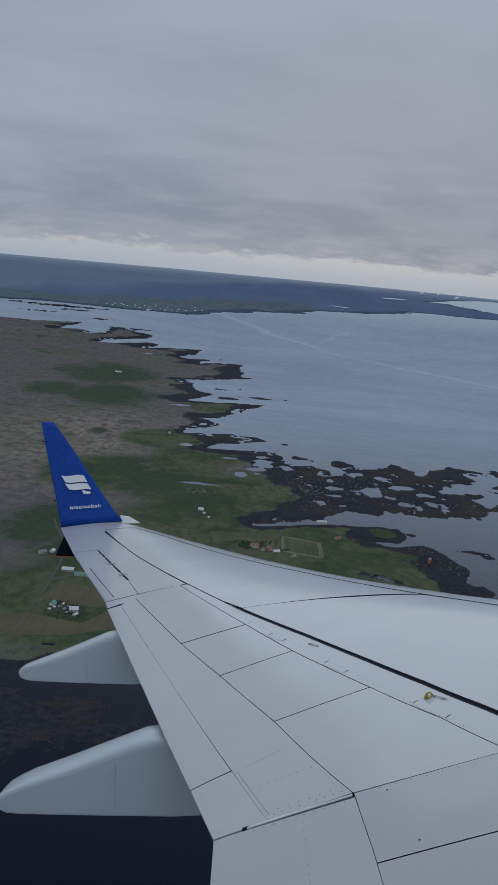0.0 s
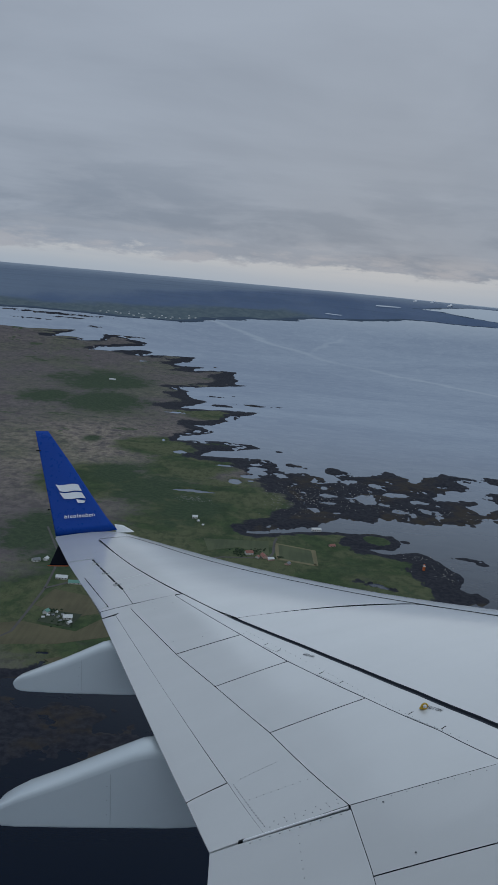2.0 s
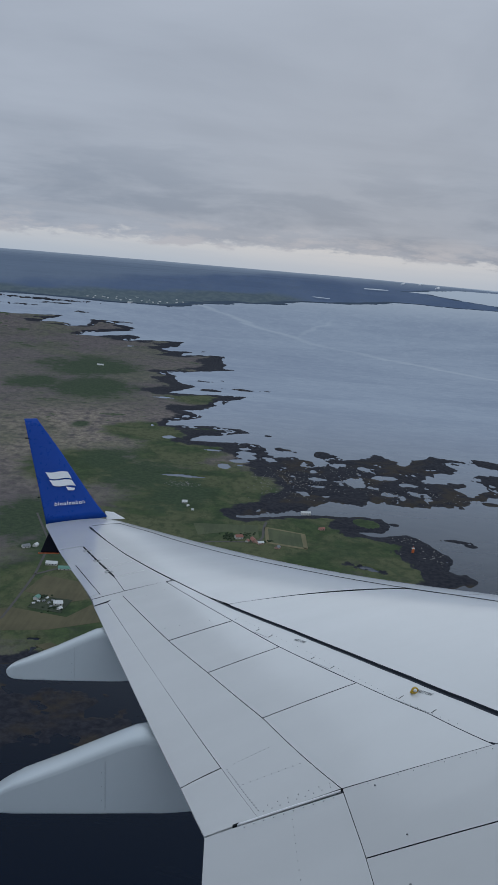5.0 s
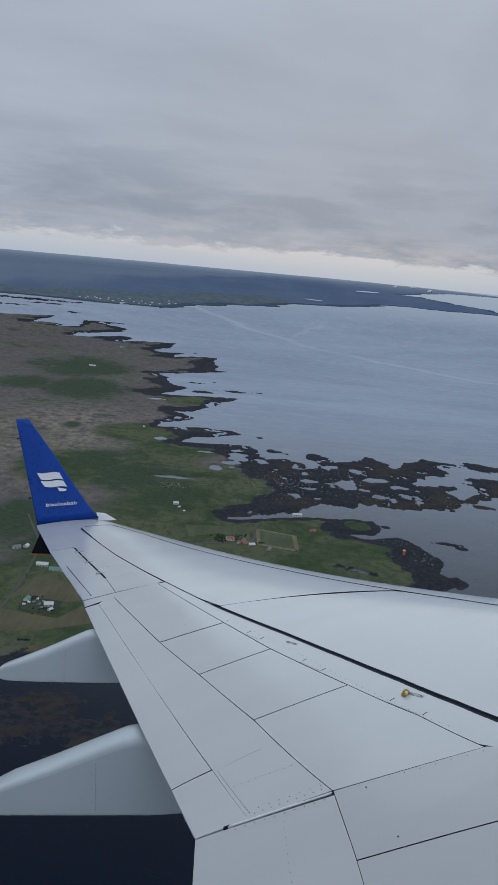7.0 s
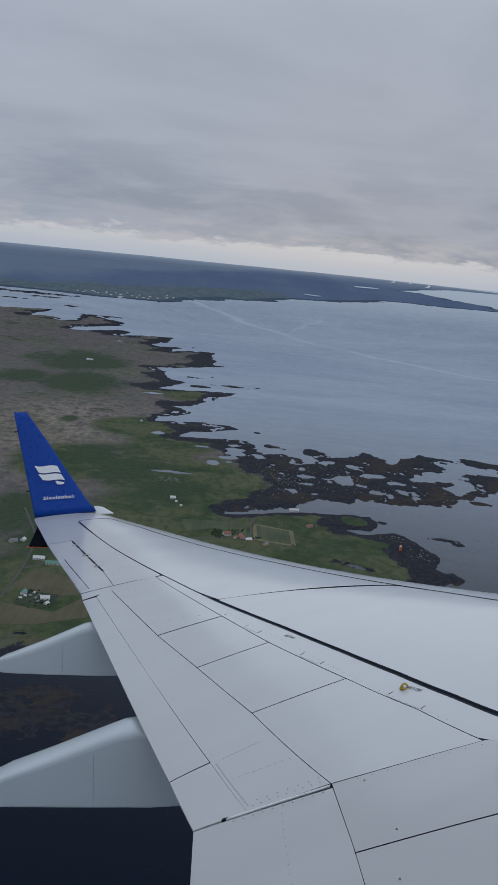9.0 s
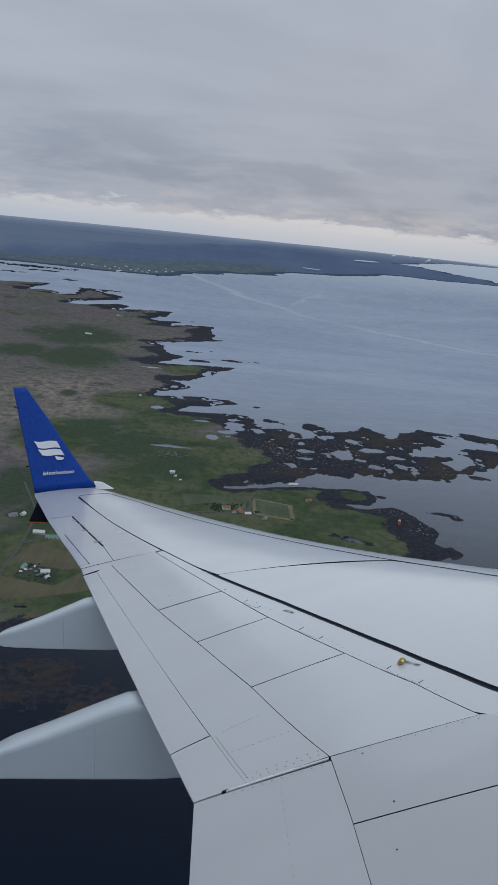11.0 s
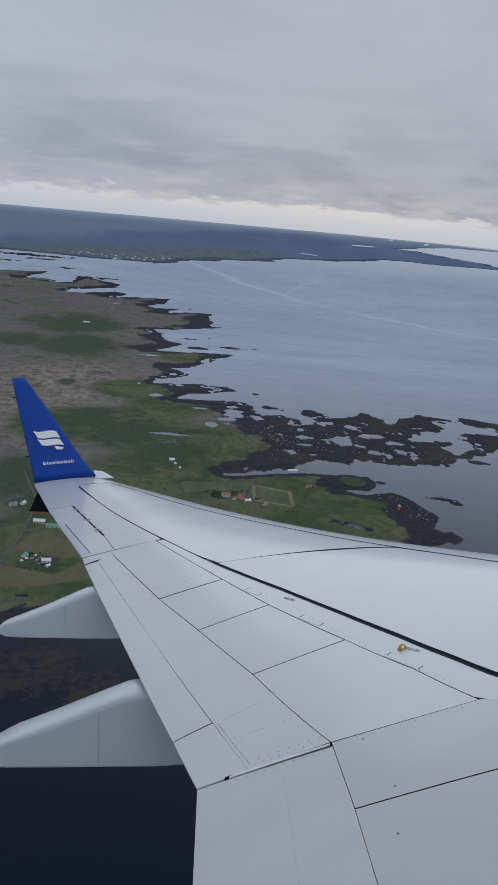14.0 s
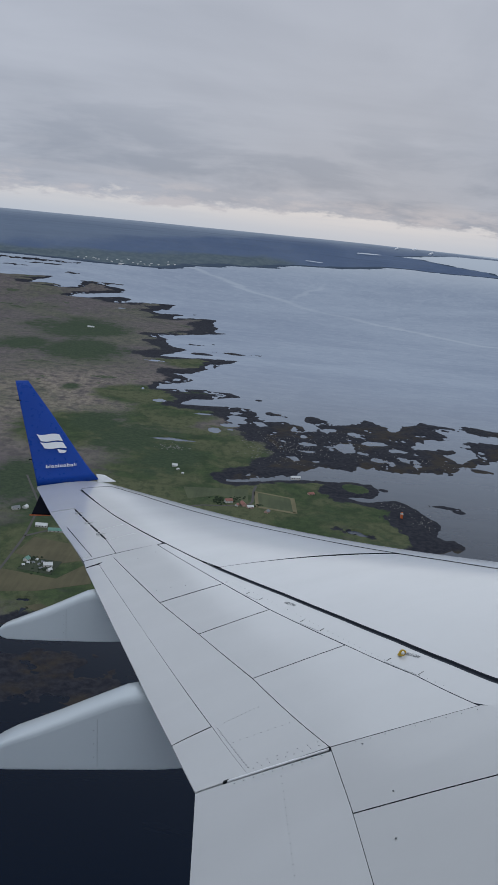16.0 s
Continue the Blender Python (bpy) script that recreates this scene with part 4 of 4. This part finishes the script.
def wave(u0, u1, v0, v1, sway, lean, n=14):
    """Outline of a bar that waves like a flag, with a slanted end."""
    top = [(u0 + (u1 - u0) * k / n, v1 + sway * math.sin(math.pi * 2 * k / n)) for k in range(n + 1)]
    low = [(u0 + lean + (u1 - u0 - lean * 0.1) * k / n, v0 + sway * math.sin(math.pi * 2 * k / n)) for k in range(n + 1)]
    return [on_tip(u, v) for u, v in top + low[::-1]]


plate("marking", wave(-3.285, -2.885, 0.515, 0.635, -0.012, 0.085), OUT, 0.01, LOGO, winglet, "white waved bar")
plate("marking", wave(-3.205, -2.805, 0.385, 0.490, -0.010, 0.085), OUT, 0.01, LOGO, winglet, "white waved bar")
plate("marking", [on_tip(u, v) for u, v in ((-2.90, 0.372), (-2.735, 0.345), (-2.745, 0.318), (-2.775, 0.305), (-2.86, 0.308))], OUT, 0.01, LOGO, winglet, "short white bar")
u = -3.072
for k, (wide, tall) in enumerate(((0.034, 0.030), (0.010, 0.030), (0.030, 0.020), (0.032, 0.020), (0.010, 0.032), (0.030, 0.020), (0.030, 0.020), (0.032, 0.032), (0.030, 0.020), (0.010, 0.030), (0.018, 0.020))):
    v = 0.036 + 0.004 * k
    broad, high, w = wide * 1.35, tall * 1.9, 0.0105
    bars = [(0, w, 0, high)]
    if wide > 0.02:
        bars += [(broad - w, broad, 0, min(high, 0.040)), (w, broad - w, 0, w), (w, broad - w, 0.040 - w, 0.040)]
    for p, q, lo, hi in bars:
        plate("letter_bar", [on_tip(u + p, v + lo), on_tip(u + q, v + lo), on_tip(u + q, v + hi), on_tip(u + p, v + hi)], OUT, 0.01, LOGO, winglet, "small white bar")
    u += wide * 1.35 + 0.018
plate("fin_edge", [(-3.285, 15.02, -0.745), (-2.935, 15.02, -0.755), (-2.94, 15.02, -0.772), (-3.292, 15.02, -0.764)], (0, -0.03, 0.0), 0.02, ORANGE, wing, "orange lower edge of the fin")


# flap track fairings
def fairing(y, half, stations, label):
    """A canoe under the wing: stations of x, crown, shoulder and keel height."""
    bm = bmesh.new()
    rings = []
    table = np.array(stations)
    for x in np.concatenate([table[0, 0] + np.array([0, 0.008, 0.02, 0.04]), np.linspace(table[0, 0] + 0.08, table[-1, 0], 30)]):
        top, shoulder, keel, w = (np.interp(x, table[:, 0], table[:, k]) for k in (1, 2, 3, 4))
        h = half * w
        r = 0.022
        prof = [(-h * 0.80, keel), (-h * 0.985, keel + 0.2 * r), (-h, keel + 0.5 * r), (-h, shoulder - r), (-h * 0.985, shoulder - 0.3 * r), (-h * 0.95, shoulder + 0.32 * (top - shoulder)), (-h * 0.80, shoulder + 0.62 * (top - shoulder)), (-h * 0.40, shoulder + 0.90 * (top - shoulder)), (0, top)]
        prof = prof + [(-dy, z) for dy, z in prof[-2::-1]]
        rings.append([bm.verts.new((x, y + dy, z)) for dy, z in prof])
    n = len(rings[0])
    for r, s in zip(rings, rings[1:]):
        for k in range(n):
            bm.faces.new((r[k], r[(k + 1) % n], s[(k + 1) % n], s[k])).smooth = True
    for r, s in zip(rings, rings[1:]):
        for k in (0, 1, 2, 3, n - 4, n - 3, n - 2, n - 1):
            bm.edges.get((r[k], s[k])).smooth = False
    bm.faces.new(rings[0])
    bm.faces.new(rings[-1])
    bmesh.ops.recalc_face_normals(bm, faces=bm.faces)
    return part("flap_fairing", bm, FAIRING, wing, label)


fairing(5.70, 0.20, [(-1.515, -1.78, -1.79, -1.80, 0.72), (-1.495, -1.755, -1.765, -1.835, 0.86), (-1.45, -1.73, -1.74, -1.855, 0.95), (-1.363, -1.682, -1.70, -1.86, 1.0), (-1.09, -1.58, -1.615, -1.865, 1.0), (-0.77, -1.455, -1.50, -1.87, 1.0), (-0.56, -1.375, -1.43, -1.872, 1.0), (-0.40, -1.42, -1.45, -1.875, 1.0), (1.2, -1.6, -1.65, -1.80, 0.6)], "grey canoe-shaped flap fairing")
fairing(8.13, 0.16, [(-2.03, -1.44, -1.45, -1.475, 0.7), (-2.005, -1.41, -1.425, -1.505, 0.88), (-1.96, -1.39, -1.405, -1.522, 0.96), (-1.88, -1.36, -1.39, -1.53, 1.0), (-1.60, -1.255, -1.305, -1.542, 1.0), (-1.19, -1.085, -1.14, -1.555, 1.0), (-1.0, -1.13, -1.18, -1.56, 1.0), (0.6, -1.3, -1.35, -1.48, 0.6)], "grey canoe-shaped flap fairing")
for x, y, top, keel in ((-0.775, 5.4985, -1.55, -1.845), (-1.41, 7.9685, -1.25, -1.52)):
    bm = bmesh.new()
    box(bm, x, y, (top + keel) / 2, 0.0025, 0.003, top - keel)
    part("fairing_seam", bm, SEAM, wing, "thin joint round the fairing")
    for k in range(3):
        bm = bmesh.new()
        bmesh.ops.create_cone(bm, cap_ends=True, segments=10, radius1=0.0035, radius2=0.003, depth=0.004, matrix=pose(x - 0.022, y, keel + (top - keel) * (0.2 + 0.28 * k), 90, 0, 0))
        part("fairing_bolt", bm, SEAM, wing, "small dark bolt")
for x, z, y in ((-3.61, 1.27, 15.72), (-3.31, 0.20, 15.40)):
    bm = bmesh.new()
    bmesh.ops.create_cone(bm, cap_ends=True, segments=8, radius1=0.012, radius2=0.006, depth=0.08, matrix=pose(x - 0.045, y, z, 0, 90, 0))
    part("static_wick", bm, SEAL, wing, "thin dark static wick")


# ---- farms and village ----
def house(x, y, long, wide, high, turn, wall, roof, label, category="house", group="", panes=2):
    """A gabled building on the land; far ones shrink with the drawn-in distance."""
    long, wide, high = long * 0.85, wide * 0.85, high * 0.85
    px, py, pz, s = (float(v) for v in drawn_in(x, y, 1.6))
    top = tagged(new("house" if category == "house" else category.replace(" ", "_")), label, category, group)
    top.matrix_world = pose(px, py, pz, 0, 0, turn) @ Matrix.Diagonal((s, s, s, 1))
    bm = bmesh.new()
    a, b = long / 2, wide / 2
    v = [bm.verts.new(p) for p in ((-a, -b, -1), (a, -b, -1), (a, b, -1), (-a, b, -1), (-a, -b, high), (a, -b, high), (a, b, high), (-a, b, high), (-a, 0, high + b * 0.7), (a, 0, high + b * 0.7))]
    for f in ((0, 1, 5, 4), (2, 3, 7, 6), (1, 2, 6, 9, 5), (3, 0, 4, 8, 7)):
        bm.faces.new([v[k] for k in f])
    bmesh.ops.recalc_face_normals(bm, faces=bm.faces)
    part("wall", bm, wall, top)
    bm = bmesh.new()
    o, r = 0.4, high + b * 0.7
    for sgn in (-1, 1):
        q = [bm.verts.new(p) for p in ((-a - o, 0, r + 0.05), (a + o, 0, r + 0.05), (a + o, sgn * (b + o), high - 0.22), (-a - o, sgn * (b + o), high - 0.22))]
        low = [bm.verts.new(p.co - Vector((0, 0, 0.2))) for p in q]
        bm.faces.new(q)
        bm.faces.new(low[::-1])
        for k in range(4):
            bm.faces.new((q[k - 1], q[k], low[k], low[k - 1]))
    bmesh.ops.recalc_face_normals(bm, faces=bm.faces)
    part("roof", bm, roof, top)
    for k in range(panes):
        bm = bmesh.new()
        box(bm, -a + long * (k + 0.5) / panes, -b - 0.03, high * 0.5, 1.2, 0.08, 1.1)
        part("window", bm, WINDOW, top)
    return top


house(80, 1374, 18, 7, 3.2, 12, WALL_WHITE, ROOF_WHITE, "long white farm shed by the shore", "shed", panes=4)
house(-23, 1215, 13, 9, 4.5, 20, WALL_WHITE, ROOF_RED, "white farmhouse with a red roof", group="farm by the shore")
house(-1, 1209, 16, 8, 3.5, 110, WALL_PINK, ROOF_RED, "pinkish farm building with a red roof", group="farm by the shore")
house(9, 1199, 11, 7, 3.2, 25, WALL_PINK, ROOF_WHITE, "pinkish farm building with a pale roof", group="farm by the shore")
house(-10, 1203, 7, 6, 3.0, 70, WALL_WHITE, ROOF_RED, "small white building with a red roof", group="farm by the shore")
house(-120, 1376, 10, 8, 3.6, 5, WALL_WHITE, ROOF_WHITE, "white house alone on the pasture")
house(-113, 1358, 4.5, 4, 2.6, 40, WALL_WHITE, ROOF_WHITE, "small white shed on the pasture", "shed", panes=1)
house(-103, 1337, 4, 4, 2.6, 10, WALL_WHITE, ROOF_WHITE, "small white shed on the pasture", "shed", panes=1)
house(102, 1294, 11, 7, 3.0, 30, WALL_PINK, ROOF_RED, "low orange-roofed cottage on the grass")
house(34, 1186, 9, 7, 3.2, 60, WALL_PINK, ROOF_GREY, "brown cottage beside the hay field")
house(-242, 928, 9, 7, 3.8, 80, WALL_WHITE, ROOF_GREEN, "house with a green roof in the village", group="village houses")
house(-215, 918, 12, 8, 3.8, 15, WALL_WHITE, ROOF_WHITE, "large white house in the village", group="village houses")
house(-210, 905, 6, 5, 3.0, 60, WALL_WHITE, ROOF_WHITE, "small white house in the village", group="village houses")
for x, y, t in ((-233, 923, 30), (-231, 932, 80), (-223, 927, 10), (-221, 909, 45), (-242, 914, 20), (-226, 919, 70), (-238, 921, 0)):
    house(x, y, 3.6, 3.0, 2.0, t, WALL_WHITE, ROOF_GREY if t % 20 else ROOF_WHITE, "small pale outbuilding in the village", "shed", "village sheds", panes=1)
house(-254, 1041, 17, 8, 3.6, 5, WALL_WHITE, ROOF_WHITE, "long white barn by the track", "barn", panes=4)
house(-232, 1029, 24, 8, 3.2, 8, WALL_WHITE, ROOF_GREEN, "long low grey-green barn by the track", "barn", panes=4)
house(-303, 1096, 12, 8, 3.4, 40, WALL_WHITE, ROOF_GREY, "pale farm building on the moor", group="farm on the moor")
house(-292, 1104, 9, 7, 3.2, 80, WALL_WHITE, ROOF_WHITE, "pale farm building on the moor", group="farm on the moor")
house(-586, 2986, 26, 9, 4, 0, WALL_WHITE, ROOF_WHITE, "long white barn far out on the green", "barn")
for k, (x, y) in enumerate(((-1489, 7241), (-1433, 7265), (-1358, 7095), (-1297, 7135), (-1240, 7281), (-1124, 6792), (-1212, 7602), (-1173, 7451), (-978, 7024), (-926, 6940), (-947, 7198), (-880, 7141), (-869, 7720), (-1229, 6963), (-1530, 7120), (-1400, 7180), (-1180, 7120), (-1080, 7080), (-1050, 7300), (-1330, 7350), (-1020, 6950), (-1460, 7020), (-820, 7300), (-780, 7420))):
    house(x, y, (15, 22, 18)[k % 3] if k != 5 else 55, 11, 8, 20 * (k % 3), WALL_WHITE, ROOF_WHITE, "white house across the bay", group="houses across the bay", panes=0)
house(519, 11225, 80, 14, 7, 0, WALL_WHITE, ROOF_WHITE, "long pale hall on the far shore", "hall", "halls on the far shore", panes=0)
house(663, 11224, 70, 14, 7, 0, WALL_WHITE, ROOF_WHITE, "long pale hall on the far shore", "hall", "halls on the far shore", panes=0)

# lighthouse on the point
light = tagged(new("lighthouse"), "orange lighthouse tower with a pale lantern room", "lighthouse")
light.matrix_world = pose(233, 1222, 1.5) @ Matrix.Diagonal((0.7, 0.7, 0.62, 1))
bm = bmesh.new()
box(bm, 0, 0, 5, 5, 5, 12)
bmesh.ops.bevel(bm, geom=bm.edges[:], offset=0.3, segments=1, affect="EDGES")
part("tower", bm, TOWER_ORANGE, light)
bm = bmesh.new()
box(bm, 0, 0, 11.2, 6, 6, 0.5)
part("gallery", bm, WALL_WHITE, light)
bm = bmesh.new()
bmesh.ops.create_cone(bm, cap_ends=True, segments=10, radius1=1.8, radius2=1.6, depth=3, matrix=pose(0, 0, 12.9))
part("lantern", bm, ROOF_WHITE, light)
bm = bmesh.new()
bmesh.ops.create_cone(bm, cap_ends=True, segments=10, radius1=2.1, radius2=0.2, depth=1.6, matrix=pose(0, 0, 15.1))
part("cap", bm, TOWER_ORANGE, light)


def field(name, outline, materials, label, height=2.12):
    bm = bmesh.new()
    top = [bm.verts.new((x, y, height)) for x, y in outline]
    low = [bm.verts.new((x, y, height - 0.5)) for x, y in outline]
    f = bm.faces.new(top)
    for k in range(len(top)):
        bm.faces.new((top[k - 1], top[k], low[k], low[k - 1]))
    bmesh.ops.recalc_face_normals(bm, faces=bm.faces)
    return tagged(part(name, bm, materials), label, "field", kind="structure")


field("field", [(-262, 947), (-253, 1003), (-192, 988), (-177, 947), (-205, 927)], HAY, "mown tan hay field beside the village")
field("field", [(-300, 880), (-262, 899), (-198, 886), (-174, 935), (-158, 882), (-210, 850), (-265, 836)], HAY, "mown tan hay field beside the village")
field("garden", [(-242, 938), (-202, 934), (-207, 895), (-246, 903)], YARD, "dark green fenced garden round the village houses", 2.2)
field("field", [(-212, 812), (-198, 821), (-186, 814), (-200, 803)], HAY, "bare tan patch beside a pond")
field("field", [(-95, 1270), (4, 1287), (6, 1222), (-40, 1243), (-83, 1214)], PASTURE, "grazed green pasture beside the farm")
field("field", [(16, 1278), (75, 1260), (75, 1194), (19, 1207)], PASTURE, "fenced green pasture by the farm")
field("field", [(69, 1260), (76, 1262), (78, 1194), (72, 1194)], EDGE, "pale dry edge of the pasture", 2.2)
field("field", [(14, 1283), (76, 1264), (76, 1259), (16, 1277)], EDGE, "pale dry edge of the pasture", 2.2)
field("field", [(19, 1211), (76, 1198), (76, 1191), (19, 1204)], EDGE, "pale dry edge of the pasture", 2.2)
field("field", [(13, 1279), (19, 1278), (22, 1208), (17, 1207)], EDGE, "pale dry edge of the pasture", 2.2)


def track(line, wide, label):
    bm = bmesh.new()
    prev = None
    for i in range(25):
        a, b = Vector(along(line, i / 24)), Vector(along(line, min(i / 24 + 0.01, 1)))
        d = (b - a).normalized() if (b - a).length > 1e-6 else d
        n = Vector((-d.y, d.x)) * wide / 2
        pair = [bm.verts.new((a.x + k * n.x, a.y + k * n.y, 2.2)) for k in (-1, 1)] + [bm.verts.new((a.x + k * n.x, a.y + k * n.y, 1.7)) for k in (1, -1)]
        if prev:
            for k in range(4):
                bm.faces.new((prev[k - 1], prev[k], pair[k], pair[k - 1]))
        prev = pair
    bmesh.ops.recalc_face_normals(bm, faces=bm.faces)
    return tagged(part("road", bm, TRACK), label, "road", kind="structure")


track([(-290, 820), (-264, 870), (-264, 929), (-265, 1003), (-272, 1075), (-281, 1130), (-330, 1250)], 3.0, "narrow grey gravel road to the village")
track([(-60, 1190), (-20, 1200), (0, 1205), (8, 1214), (12, 1230), (13, 1285), (16, 1310)], 4, "gravel farm track")
track([(-265, 1003), (-200, 1080), (-110, 1160), (-60, 1190)], 4, "gravel farm track")


def shrubs(places, label):
    """Low wind-bent bushes in one heap of small clumps."""
    bm = bmesh.new()
    rnd = random.Random(5)
    for cx, cy, n, r in places:
        for _ in range(n):
            x, y = cx + rnd.gauss(0, r), cy + rnd.gauss(0, r)
            bmesh.ops.create_icosphere(bm, subdivisions=1, radius=rnd.uniform(0.8, 2.2), matrix=pose(x, y, 2.2, rnd.uniform(0, 90), 0, rnd.uniform(0, 90)) @ Matrix.Diagonal((1, rnd.uniform(0.6, 1.2), rnd.uniform(0.6, 1.1), 1)))
    return tagged(part("shrubs", bm, SHRUB), label, "shrubs", kind="stuff")


shrubs([(-38, 1224, 40, 6), (-12, 1236, 26, 6), (20, 1214, 20, 3), (-30, 1207, 14, 5), (-235, 935, 16, 6), (-222, 905, 14, 8)], "dark low bushes round the farms")


def stones(places, label):
    """Pale stones lying loose on the ground: x, y, count, spread across and along."""
    bm = bmesh.new()
    rnd = random.Random(11)
    for cx, cy, n, rx, ry in places:
        for _ in range(n):
            r = rnd.uniform(0.4, 1.2)
            bmesh.ops.create_icosphere(bm, subdivisions=1, radius=r, matrix=pose(cx + rnd.gauss(0, rx), cy + rnd.gauss(0, ry), 1.9, rnd.uniform(0, 90), 0, rnd.uniform(0, 90)) @ Matrix.Diagonal((1.5, rnd.uniform(0.6, 1.2), 0.5, 1)))
    return tagged(part("stones", bm, STONE), label, "stones", kind="stuff")


stones([(-136, 1496, 90, 15, 12), (26, 1614, 70, 22, 40), (64, 1585, 50, 18, 30), (11, 1543, 40, 14, 30), (230, 1275, 24, 12, 10), (258, 1215, 40, 14, 24), (110, 1560, 70, 34, 40), (40, 1500, 60, 30, 34), (190, 1660, 60, 40, 50), (250, 1560, 50, 34, 26), (120, 1690, 50, 34, 34), (330, 1560, 30, 34, 24)], "pale lichen-grown stones on the grass and shore")


def lake(outline, lift, label):
    """A sheet of still water on the far land, a little above it."""
    bm = bmesh.new()
    top = [bm.verts.new(tuple(float(v) for v in drawn_in(x, y, lift)[:3])) for x, y in outline]
    low = [bm.verts.new(v.co - Vector((0, 0, 1))) for v in top]
    bm.faces.new(top)
    for k in range(len(top)):
        bm.faces.new((top[k - 1], top[k], low[k], low[k - 1]))
    bmesh.ops.recalc_face_normals(bm, faces=bm.faces)
    return tagged(part("lake", bm, SEA), label, "lake", kind="structure")


# out here the sea material is nearly all painted haze glow
lake([(1721, 17511), (1932, 17843), (2134, 17814), (2206, 17486), (1993, 17029), (1798, 16955), (1662, 16995)], 52, "pale lake on the dark far land")
lake([(447, 10822), (505, 10818), (571, 10739), (653, 10636), (617, 10476), (530, 10570), (455, 10674)], 34, "narrow pale lagoon behind the far shore")

# steam on the far shore
for x, y, w in ((4300, 31007, 90), (5150, 32651, 110), (4848, 27295, 80)):
    px, py, pz, s = (float(v) for v in drawn_in(x, y, 5))
    bm = bmesh.new()
    rnd = random.Random(int(x))
    for k in range(16):
        t = k / 15
        bmesh.ops.create_icosphere(bm, subdivisions=2, radius=w * s * (0.10 + 0.30 * t) * rnd.uniform(0.7, 1.1), matrix=Matrix.Translation((w * s * (1.3 * t + rnd.uniform(-0.1, 0.1)), 0, w * s * (0.55 * t ** 0.6 + rnd.uniform(-0.1, 0.1)))))
    ob = part("steam_plume", bm, STEAM, smooth=True)
    ob.matrix_world = Matrix.Translation((px, py, pz))
    tagged(ob, "white steam plume rising from a far power station", "steam", "steam plumes", "stuff")
